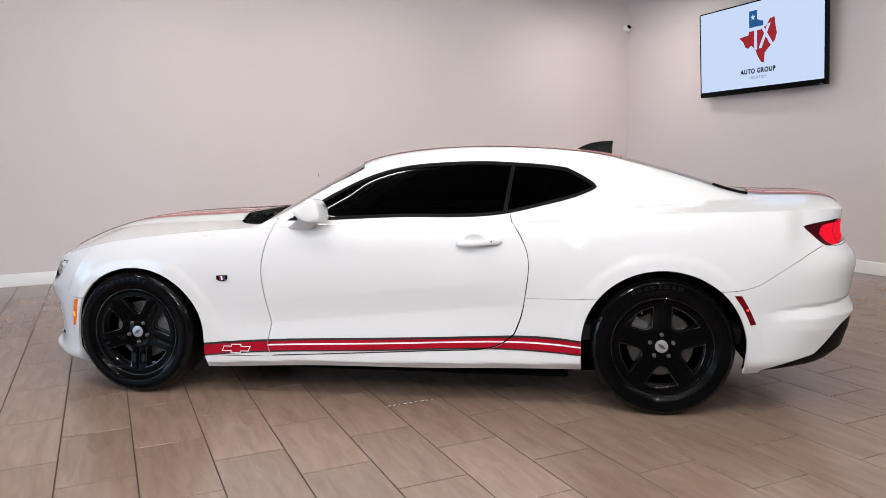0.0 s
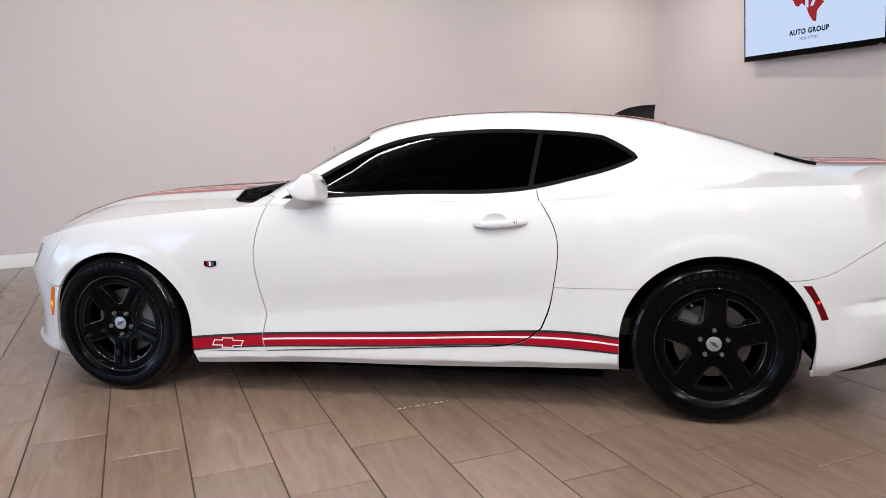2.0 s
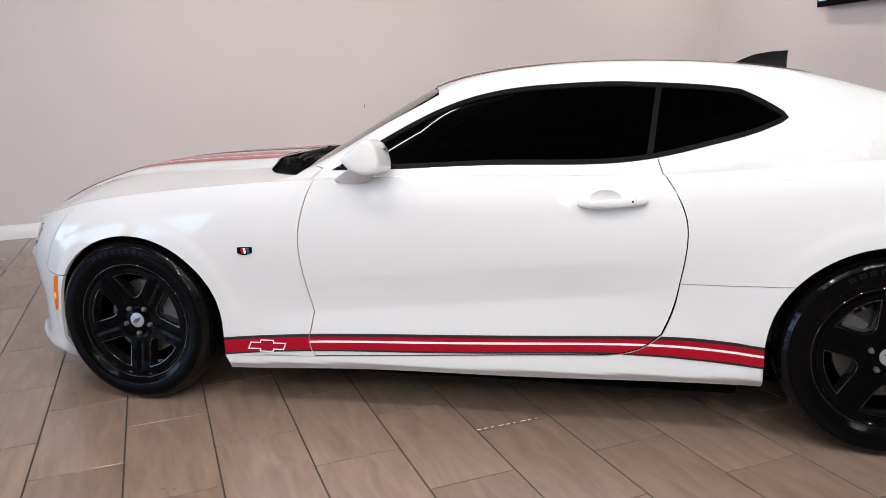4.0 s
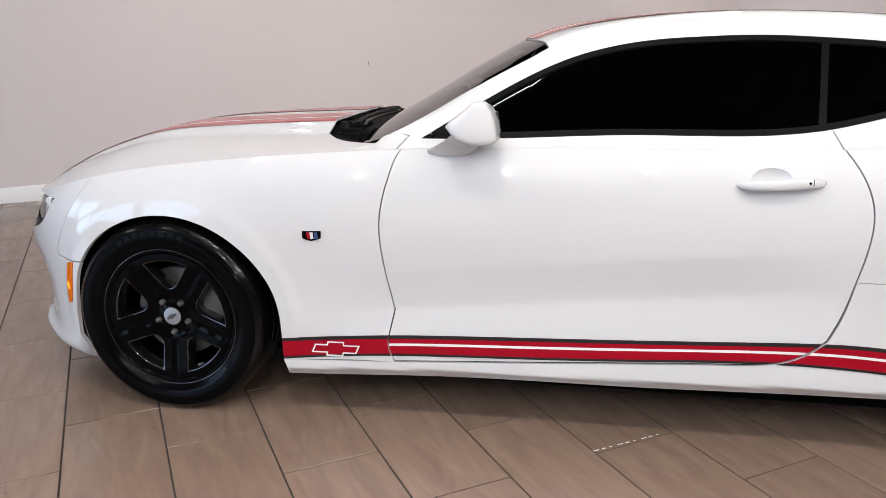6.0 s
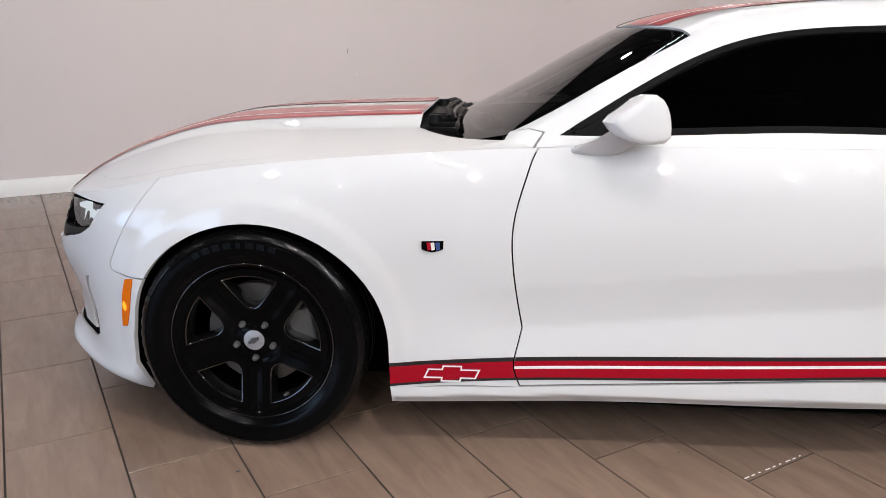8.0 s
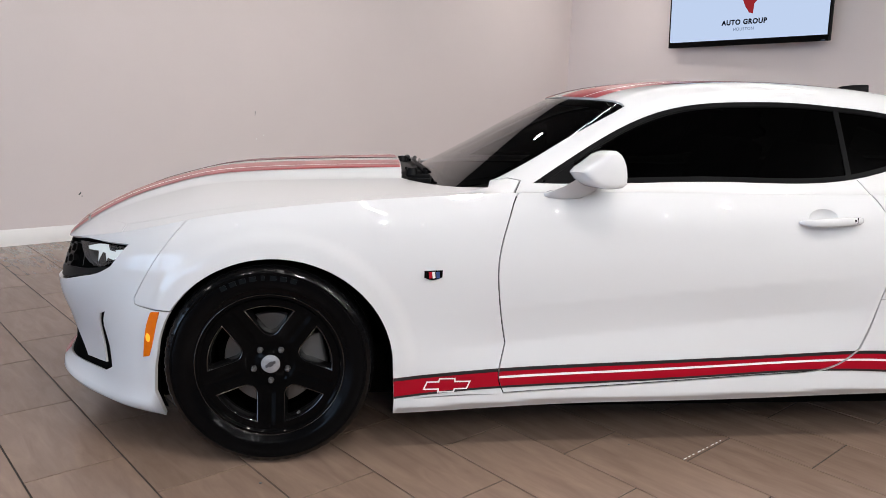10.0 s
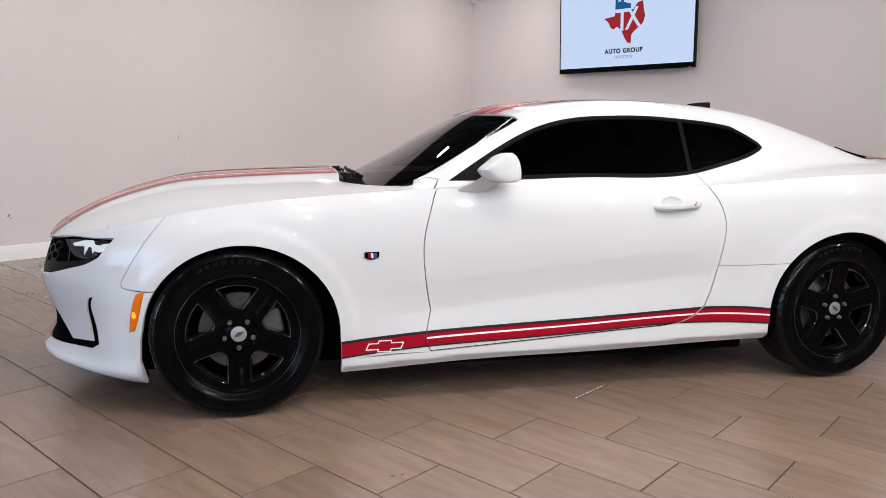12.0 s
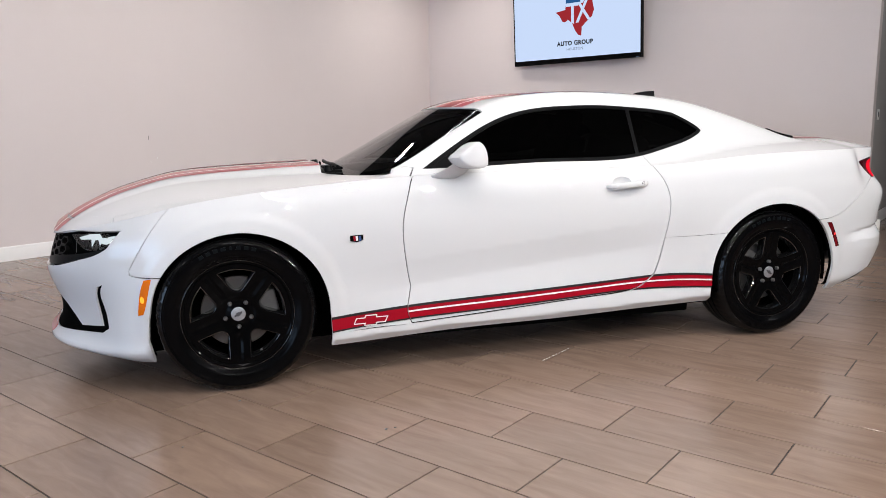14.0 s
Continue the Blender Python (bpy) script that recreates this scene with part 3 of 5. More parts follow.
def television():
    tv = thing("television", "large black wall-mounted television showing a dealer logo on pale blue", "television")
    m = ROOM @ Matrix.Translation((E_SIDE - 0.20, 1.40, 2.508)) @ Matrix.Rotation(-math.pi / 2 + radians(TV_YAW), 4, "Z") @ Matrix.Rotation(radians(TV_TIP), 4, "X") @ Matrix.Rotation(math.pi / 2, 4, "X")
    w, h = TV_W / 2, TV_H / 2
    part("housing", moved(box_bm(-w, -h, -0.055, w, h, 0.0, 0.006), m), SATIN_BLACK, tv)
    bez = join_bm(box_bm(-w, h - 0.014, 0, w, h, 0.008, 0.002), box_bm(-w, -h, 0, w, -h + 0.062, 0.008, 0.002), box_bm(-w, -h + 0.062, 0, -w + 0.014, h - 0.014, 0.008, 0.002), box_bm(w - 0.014, -h + 0.062, 0, w, h - 0.014, 0.008, 0.002))
    part("bezel", moved(bez, m), GLOSS_BLACK, tv, "glossy black bezel, wider below")
    bm = bmesh.new()
    bm.faces.new([bm.verts.new(v) for v in ((-w + 0.014, -h + 0.062, 0.003), (w - 0.014, -h + 0.062, 0.003), (w - 0.014, h - 0.014, 0.003), (-w + 0.014, h - 0.014, 0.003))])
    part("screen", moved(bm, m), SCREEN, tv, "lit pale blue screen")
    part("wall_bracket", moved(box_bm(-0.25, -0.2, -0.19, 0.25, 0.2, -0.055, 0.004), m), SATIN_BLACK, tv)
    part("indicator", moved(box_bm(w - 0.07, -h + 0.004, 0.008, w - 0.03, -h + 0.010, 0.0095), m), SCREEN_GREY, tv, "small pale mark on the bezel")
    # the emblem: the outline of a state, cut by two large letters
    k, cy = 0.30, 0.10

    def flat(name, pts, mat, z, label=""):
        return part(name, moved(prism_bm([(x * k, y * k + cy) for x, y in pts], 0.0006), m @ Matrix.Translation((0.01, 0, z))), mat, tv, label)
    flat("emblem", [(-0.42, 1.05), (-0.02, 1.05), (-0.02, 0.70), (0.18, 0.62), (0.30, 0.60), (0.30, 0.42), (-0.05, 0.42), (-0.42, 0.42)], SCREEN_BLUE, 0.0045, "blue panel of the emblem")
    flat("emblem", [(-0.95, 0.10), (-0.45, 0.16), (-0.42, 0.36), (0.42, 0.36), (0.62, 0.62), (0.85, 0.66), (0.90, 0.30), (0.96, 0.05), (0.86, -0.22), (0.55, -0.45), (0.36, -0.62), (0.33, -0.98), (0.18, -0.94), (0.02, -0.72), (-0.12, -0.42), (-0.32, -0.26), (-0.48, -0.36), (-0.62, -0.30), (-0.75, -0.06)], SCREEN_RED, 0.0045, "red state outline of the emblem")
    star = [(-0.22 + r * math.sin(a), 0.80 + r * math.cos(a)) for a, r in ((i * math.pi / 5, 0.13 if i % 2 == 0 else 0.055) for i in range(10))]
    flat("star", star, SCREEN, 0.0055, "white star")
    flat("letter_bar", [(-0.42, 0.42), (0.20, 0.42), (0.20, 0.28), (-0.02, 0.28), (-0.02, -0.46), (-0.16, -0.40), (-0.16, 0.28), (-0.42, 0.28)], SCREEN, 0.0055)
    flat("letter_bar", [(0.14, 0.42), (0.28, 0.42), (0.80, -0.34), (0.64, -0.34)], SCREEN, 0.0055)
    flat("letter_bar", [(0.52, 0.46), (0.66, 0.46), (0.20, -0.42), (0.06, -0.42)], SCREEN, 0.0056)

    def words(text, size, y, mat):
        cu = bpy.data.curves.new("caption", "FONT")
        cu.body, cu.size, cu.align_x, cu.space_character = text, size, "CENTER", 1.16
        cu.offset = size * (0.05 if size > 0.06 else 0.012)
        ob = bpy.data.objects.new("tmp", cu)
        me = bpy.data.meshes.new_from_object(ob)
        bpy.data.objects.remove(ob)
        me.transform(m @ Matrix.Translation((0.01, y, 0.0045)))
        bm = bmesh.new()
        bm.from_mesh(me)
        bpy.data.meshes.remove(me)
        left = set(bm.faces)
        while left:
            todo, island = [left.pop()], []
            while todo:
                f = todo.pop()
                island.append(f)
                for g in (g for e in f.edges for g in e.link_faces if g in left):
                    left.discard(g)
                    todo.append(g)
            one = bmesh.new()
            made = {}
            for f in island:
                one.faces.new([made.setdefault(v, one.verts.new(v.co)) if v not in made else made[v] for v in f.verts])
            part("letter", one, mat, tv)
        bm.free()
    words("AUTO GROUP", 0.074, -0.298, SCREEN_INK)
    words("HOUSTON", 0.046, -0.364, SCREEN_GREY)
    return tv



television()


def dome_camera():
    cam_thing = thing("security_camera", "small white dome security camera on the wall", "camera", kind="")
    m = ROOM @ Matrix.Translation((E_SIDE - 0.10, N_BACK + 0.10, 3.12)) @ Matrix.Rotation(math.pi / 2, 4, "X")
    part("base", lathe_bm([(0, 0), (0.055, 0), (0.058, 0.012), (0.05, 0.03), (0.03, 0.034)], 28, m), TRIM, cam_thing)
    eye = ROOM @ Matrix.Translation((E_SIDE - 0.11, N_BACK + 0.035, 3.115)) @ Matrix.Rotation(radians(62), 4, "X")
    part("head", lathe_bm([(0.0, -0.05), (0.03, -0.042), (0.048, -0.018), (0.052, 0.006), (0.046, 0.028), (0.034, 0.034)], 28, eye), TRIM, cam_thing)
    part("lens", lathe_bm([(0.034, 0.032), (0.030, 0.038), (0.016, 0.040), (0.0, 0.034)], 24, eye), GLOSS_BLACK, cam_thing, "black glass lens")
    return cam_thing


dome_camera()


def light_switch():
    sw = thing("light_switch", "white light switch plate on the passage wall", "switch")
    m = ROOM @ Matrix.Translation((6.96, N_END, 1.244)) @ Matrix.Rotation(math.pi / 2, 4, "X")
    part("plate", moved(box_bm(-0.06, -0.06, 0, 0.06, 0.06, 0.006, 0.003), m), TRIM, sw)
    for x in (-0.025, 0.025):
        part("rocker", moved(box_bm(x - 0.013, -0.03, 0.006, x + 0.013, 0.03, 0.010, 0.002), m), SATIN_BLACK if x < 0 else TRIM, sw)
    return sw


light_switch()


# ---------------------------------------------------------------- ceiling lights
def led_segment(a, b):
    lamp = thing("led_tube_light", "bright white linear LED tube under the ceiling", "ceiling light", group="LED tubes")
    z = CEILING_Z - 0.05
    (ax, ay, _), (bx, by, _) = ROOM @ Vector((*a, 0)), ROOM @ Vector((*b, 0))
    part("tube", tube_bm([(ax, ay, z), (bx, by, z)], 0.016, 8), LED, lamp, "glowing white tube")
    part("holder", tube_bm([(ax, ay, z + 0.035), (bx, by, z + 0.035)], 0.012, 6), TRIM, lamp)
    return lamp


def led_line(*pts):
    for a, b in zip(pts, pts[1:]):
        led_segment(a, b)


led_line((-1.75, -3.2), (-1.25, -1.62), (-0.35, -1.45), (1.7, -1.45), (3.35, -1.6), (4.2, -0.5), (3.4, 0.75), (1.0, 0.56), (-1.2, 0.6), (-1.95, -0.4), (-1.25, -1.62))


def downlight(e, n, size=1.0):
    lamp = thing("ceiling_downlight", "round can downlight under the ceiling, lit", "ceiling light", group="downlights")
    m = ROOM @ Matrix.Translation((e, n, CEILING_Z)) @ Matrix.Diagonal((size, size, 1, 1))
    part("can", lathe_bm([(0.0, -0.02), (0.058, -0.02), (0.060, -0.13), (0.066, -0.13), (0.068, 0.0)], 28, m), SATIN_BLACK, lamp)
    part("disc", lathe_bm([(0.056, -0.124), (0.0, -0.124)], 28, m), DOWNLIGHT, lamp, "glowing disc")
    return lamp


for e, n, size in ((-0.70, -2.8, 1.7), (0.7, -3.7, 1.4), (-2.6, -1.4, 0.9), (5.45, 2.7, 1.25), (2.4, 2.3, 1.0), (0.2, 2.2, 1.0), (5.3, -0.8, 0.75), (-4.6, 0.6, 0.8)):
    downlight(e, n, size)


def track_spot(e, n, te, tn, tz):
    """A track head that points from the ceiling at a place on the car."""
    lamp = thing("track_spotlight", "black track spotlight turned towards the car, lit", "spotlight", group="track spotlights")
    eye = ROOM @ Vector((e, n, CEILING_Z - 0.20))
    m = look(eye, ROOM @ Vector((te, tn, tz)))
    part("head", lathe_bm([(0.0, 0.10), (0.045, 0.10), (0.056, 0.05), (0.058, -0.05), (0.053, -0.05), (0.051, -0.02)], 28, m), SATIN_BLACK, lamp)
    part("lens", lathe_bm([(0.051, -0.02), (0.0, -0.02)], 28, m), TRACK_GLOW, lamp, "glowing lens")
    part("stem", tube_bm([eye, ROOM @ Vector((e, n, CEILING_Z))], 0.012, 8), SATIN_BLACK, lamp)
    return lamp


for e, n, te, tn in ((-4.6, -4.6, 0.0, 0.0), (-2.8, -4.9, 0.3, -0.2), (-1.0, -5.0, 1.0, 0.0), (0.8, -5.0, 1.6, 0.3), (2.6, -4.9, 2.2, 0.5), (-3.6, -7.6, 0.4, 0.6), (-0.6, -7.8, 1.0, 1.0), (2.4, -7.8, 1.8, 1.2), (6.0, -5.4, 2.6, -1.0)):
    track_spot(e, n, te, tn, 0.8)


# ---------------------------------------------------------------- scuffs and specks
def wall_scuff(e, z, w, h, turn, mat, label):
    """A small mark in the paint of the back wall, a few tenths of a millimetre proud."""
    m = ROOM @ back_pose @ Matrix.Translation(((e + 0.5) / math.cos(BACK_TURN), -0.0006, z)) @ Matrix.Rotation(radians(turn), 4, "Y")
    pts = [(-w * 0.5, 0.0, -h * 0.5), (w * 0.4, 0.0, -h * 0.46), (w * 0.5, 0.0, h * 0.1), (w * 0.2, 0.0, h * 0.5), (-w * 0.35, 0.0, h * 0.42)]
    bm = bmesh.new()
    a = [bm.verts.new(m @ Vector(q)) for q in pts]
    b = [bm.verts.new(m @ (Vector(q) + Vector((0, 0.001, 0)))) for q in pts]
    bm.faces.new(a)
    for i in range(5):
        bm.faces.new((a[i], a[(i + 1) % 5], b[(i + 1) % 5], b[i]))
    part("scuff", bm, mat, wall_back, label)


for e, z, w, h, turn, mat in ((1.81, 1.09, 0.006, 0.045, 6, CAST), (1.90, 0.88, 0.008, 0.022, 20, TRIM), (1.82, 0.845, 0.007, 0.018, -12, TRIM), (0.17, 0.395, 0.012, 0.030, 35, CAST), (0.185, 0.372, 0.016, 0.006, 0, CAST)):
    wall_scuff(e, z, w, h, turn, mat, "dark scuff" if mat is CAST else "pale scuff")


def crumb(x, y, size, mat, label):
    """An irregular speck of dirt that lies on the tiles."""
    rng = random.Random(int(x * 1000))
    bm = bmesh.new()
    bmesh.ops.create_icosphere(bm, subdivisions=1, radius=1.0)
    for v in bm.verts:
        f = rng.uniform(0.7, 1.2)
        v.co = (x + v.co.x * size * f, y + v.co.y * size * 0.6 * f, 0.0005 + (v.co.z + 0.6) * size * 0.4)
    ob = part("floor_crumb", bm, mat, None)
    tagged(ob, label, "debris", group="floor specks")


for x, y, size, mat in ((-0.018, -1.028, 0.007, CAST), (0.515, -1.523, 0.008, CAST), (0.552, -1.518, 0.006, CAST), (1.283, -0.807, 0.004, CAST), (-0.23, -1.448, 0.005, CAST)):
    crumb(x, y, size, mat, "dark crumb of dirt on the tiles")
# a broken white mark along one tile joint, laid as thin strips
for k in range(9):
    f = k / 8
    bm = box_bm(-0.010, -0.0016, 0.0003, 0.010 - 0.006 * (k % 3), 0.0016, 0.0014)
    ob = part("joint_mark", moved(bm, Matrix.Translation((1.447 + 0.203 * f, -0.925 + 0.137 * f, 0)) @ Matrix.Rotation(radians(34 + 5 * math.sin(k * 2.1)), 4, "Z")), TRIM, None)
    tagged(ob, "short white mark along a tile joint", "floor mark", group="floor marks")

# ---------------------------------------------------------------- the car
car = thing("coupe_car", "white two-door coupe with red stripes and gloss black wheels", "car")


def pz(points):
    """Outline points given as (x, z), as (way along the plan, z)."""
    a = np.array(points, float)
    return np.stack([along(a[:, 0]), a[:, 1]], 1)


def arch(cx, cz, rx, ry, a0=-40, a1=220, n=60):
    t = np.radians(np.linspace(a0, a1, n))
    return np.stack([cx + rx * np.cos(t), cz + ry * np.sin(t)], 1)


_q = np.concatenate([np.linspace(P_NOSE, -0.2, 50), np.linspace(-0.17, 3.3, 120), np.linspace(3.33, P_TAIL, 50)])
DOMAIN = np.concatenate([np.stack([_q, LOW_Z(_q)], 1), np.stack([_q, TOP_Z(_q)], 1)[::-1]])
ARCH_F = np.concatenate([arch(0.018, 0.335, 0.388, 0.374, 0, 172), [(-0.378, 0.335), (-0.386, 0.25), (-0.388, 0.0), (0.414, 0.0), (0.410, 0.22)]])
ARCH_R = np.concatenate([arch(2.811, 0.352, 0.388, 0.376, 0, 180), [(2.424, 0.24), (2.424, 0.0), (3.192, 0.0), (3.195, 0.25)]])

DOOR_FRONT = [(0.850, 0.960), (0.815, 0.928), (0.787, 0.865), (0.759, 0.765), (0.750, 0.700), (0.755, 0.600), (0.774, 0.480), (0.788, 0.412)]
DOOR_FRONT_LOW = [(0.788, 0.412), (0.772, 0.340), (0.766, 0.300), (0.787, 0.236)]
DOOR_LOW = [(0.787, 0.236), (1.36, 0.268), (1.80, 0.294), (1.93, 0.305), (2.02, 0.332), (2.092, 0.388)]
DOOR_REAR = [(2.092, 0.388), (2.126, 0.475), (2.150, 0.590), (2.167, 0.720), (2.163, 0.790), (2.138, 0.862), (2.085, 0.945), (2.06, 0.975)]
DOOR = loop_of(DOOR_FRONT, DOOR_FRONT_LOW, DOOR_LOW, DOOR_REAR, [(2.06, 0.975), (0.850, 0.960)])
SEAM_F = [(-0.20, 0.88), (-0.262, 0.830), (-0.325, 0.755), (-0.390, 0.660), (-0.450, 0.560)]
SEAM_F_LOW = [(-0.450, 0.560), (-0.448, 0.543), (-0.430, 0.537), (-0.20, 0.541)]
FENDER = loop_of(SEAM_F, SEAM_F_LOW, [(-0.20, 0.541), (-0.15, 0.215), (0.40, 0.215), (0.787, 0.234)], DOOR_FRONT_LOW[::-1], DOOR_FRONT[::-1], [(0.850, 0.960), (0.3, 1.0), (-0.20, 0.88)])
ROCKER = loop_of([(0.30, 0.219), (0.787, 0.2335)], [(0.787, 0.2335), (1.36, 0.2655), (1.80, 0.2915), (1.93, 0.3025), (2.02, 0.329), (2.0945, 0.386)], [(2.0945, 0.386), (2.1285, 0.475), (2.147, 0.572)], [(2.147, 0.572), (2.346, 0.574), (2.55, 0.584)], [(2.55, 0.584), (2.6, 0.1)], [(2.6, 0.1), (0.30, 0.1)], [(0.30, 0.1), (0.30, 0.219)])
SEAM_R = [(2.95, 0.628), (3.086, 0.632), (3.187, 0.643), (3.249, 0.665), (3.298, 0.695), (3.388, 0.752), (3.485, 0.803), (3.588, 0.842)]
P_LAMP = along(3.768)
LAMP = loop_of([(3.490, 0.929), (3.58, 0.944), (3.70, 0.958)], [(3.70, 0.958), (P_LAMP, 0.964)], [(P_LAMP, 0.964), (P_LAMP, 0.855)], [(P_LAMP, 0.855), (3.75, 0.846), (3.65, 0.838)], [(3.65, 0.838), (3.592, 0.842), (3.55, 0.875), (3.502, 0.915)], [(3.502, 0.915), (3.490, 0.929)])
QUARTER = loop_of([(2.06, 0.975), (2.085, 0.945), (2.138, 0.862), (2.163, 0.790), (2.167, 0.720), (2.150, 0.590), (2.147, 0.5745)], [(2.147, 0.5745), (2.346, 0.5765), (2.55, 0.5865)], [(2.55, 0.5865), (2.95, 0.628)], SEAM_R, [(3.588, 0.842), (3.65, 0.835)], [(3.65, 0.835), (3.76, 0.840), (P_TAIL, 0.848)], [(P_TAIL, 0.848), (P_TAIL, 1.05)], [(P_TAIL, 1.05), (2.06, 1.05)], [(2.06, 1.05), (2.06, 0.975)])
DIFFUSER = loop_of([(3.264, 0.205), (3.272, 0.245)], [(3.272, 0.245), (3.408, 0.293), (3.519, 0.327)], [(3.519, 0.327), (3.588, 0.397), (3.647, 0.461), (3.716, 0.489)], [(3.716, 0.489), (3.792, 0.510), (P_TAIL, 0.525)], [(P_TAIL, 0.525), (P_TAIL, 0.1)], [(P_TAIL, 0.1), (3.264, 0.205)])
BUMPER_R = loop_of([(2.95, 0.625), (3.086, 0.629), (3.187, 0.640), (3.249, 0.662), (3.298, 0.692), (3.388, 0.749), (3.485, 0.800), (3.588, 0.839)], [(3.588, 0.839), (3.65, 0.832)], [(3.65, 0.832), (3.76, 0.837), (P_TAIL, 0.845)], [(P_TAIL, 0.845), (P_TAIL, 0.1)], [(P_TAIL, 0.1), (2.95, 0.1)], [(2.95, 0.1), (2.95, 0.625)])
HEAD_TOP = [(-0.500, 0.728), (-0.70, 0.719), (-0.82, 0.714), (-0.954, 0.698), (-1.1, 0.680)]
HEAD = loop_of(HEAD_TOP, [(-1.1, 0.680), (P_NOSE, 0.660)], [(P_NOSE, 0.660), (P_NOSE, 0.536)], [(P_NOSE, 0.536), (-1.15, 0.536), (-0.985, 0.546), (-0.90, 0.556), (-0.73, 0.594)], [(-0.73, 0.594), (-0.613, 0.627), (-0.567, 0.650)], [(-0.567, 0.650), (-0.500, 0.728)])
SLOT_OUT = [(-0.600, 0.492), (-0.620, 0.452), (-0.604, 0.377), (-0.590, 0.296)]
SLOT = loop_of(SLOT_OUT, [(-0.590, 0.296), (-0.640, 0.270)], [(-0.640, 0.270), (-0.80, 0.260), (-1.056, 0.244)], [(-1.056, 0.244), (P_NOSE, 0.242)], [(P_NOSE, 0.242), (P_NOSE, 0.44)], [(P_NOSE, 0.44), (-1.02, 0.42), (-0.925, 0.374)], [(-0.925, 0.374), (-0.795, 0.286)], [(-0.795, 0.286), (-0.632, 0.303)], [(-0.632, 0.303), (-0.650, 0.386), (-0.650, 0.447), (-0.634, 0.478)], [(-0.634, 0.478), (-0.600, 0.492)])
MARK_F = loop_of([(-0.384, 0.522), (-0.350, 0.526)], [(-0.350, 0.526), (-0.365, 0.475), (-0.388, 0.395), (-0.398, 0.370)], [(-0.398, 0.370), (-0.424, 0.364)], [(-0.424, 0.364), (-0.412, 0.440), (-0.398, 0.490), (-0.384, 0.522)])
MARK_R = loop_of([(3.130, 0.612), (3.166, 0.612)], [(3.166, 0.612), (3.200, 0.555), (3.238, 0.474)], [(3.238, 0.474), (3.210, 0.470)], [(3.210, 0.470), (3.172, 0.552), (3.130, 0.612)])
BUMPER_F = loop_of([(-0.203, 0.88), (-0.265, 0.830), (-0.328, 0.755), (-0.393, 0.660), (-0.453, 0.560)], [(-0.453, 0.560), (-0.451, 0.541), (-0.432, 0.534), (-0.20, 0.538)], [(-0.20, 0.538), (-0.20, 0.1)], [(-0.20, 0.1), (P_NOSE, 0.1)], [(P_NOSE, 0.1), (P_NOSE, 0.9)], [(P_NOSE, 0.9), (-0.203, 0.88)])

STRIPE_TOP = [(0.36, 0.296), (0.74, 0.323), (1.16, 0.340), (1.56, 0.355), (1.93, 0.373), (2.185, 0.383), (2.46, 0.367)]
STRIPE_LOW = [(0.36, 0.222), (0.50, 0.236), (0.736, 0.254), (1.16, 0.270), (1.56, 0.288), (1.93, 0.306), (2.105, 0.307), (2.28, 0.301), (2.46, 0.292)]


def band(lo, hi, f0, f1, pad0=0.0, pad1=0.0):
    """The outline between two heights of the side stripe, as fractions from its lower to its upper edge."""
    x = np.linspace(0.36, 2.46, 110)
    a, b = Spline(*np.array(lo).T)(x), Spline(*np.array(hi).T)(x)
    return np.concatenate([np.stack([x, a + (b - a) * f0 + pad0], 1), np.stack([x, a + (b - a) * f1 + pad1], 1)[::-1]])


CUP = np.array([(1.893 + 0.054 * math.cos(a), 0.862 + 0.031 * math.sin(a)) for a in np.linspace(0, 2 * math.pi, 33)[:-1]])


def bowl(shape, cx, cz, rx, rz, depth):
    """The surface, dented round a centre."""
    def dented(u, v):
        p, n = shape(u, v)
        r = np.clip(np.hypot((u - cx) / rx, (v - cz) / rz), 0, 1)
        slope = np.stack([(u - cx) / rx, np.zeros_like(u), (v - cz) / rz], 1) * 0.9
        m = n - slope
        return p - n * (depth * (1 - r ** 2.4))[:, None], m / np.linalg.norm(m, axis=1)[:, None]
    return dented


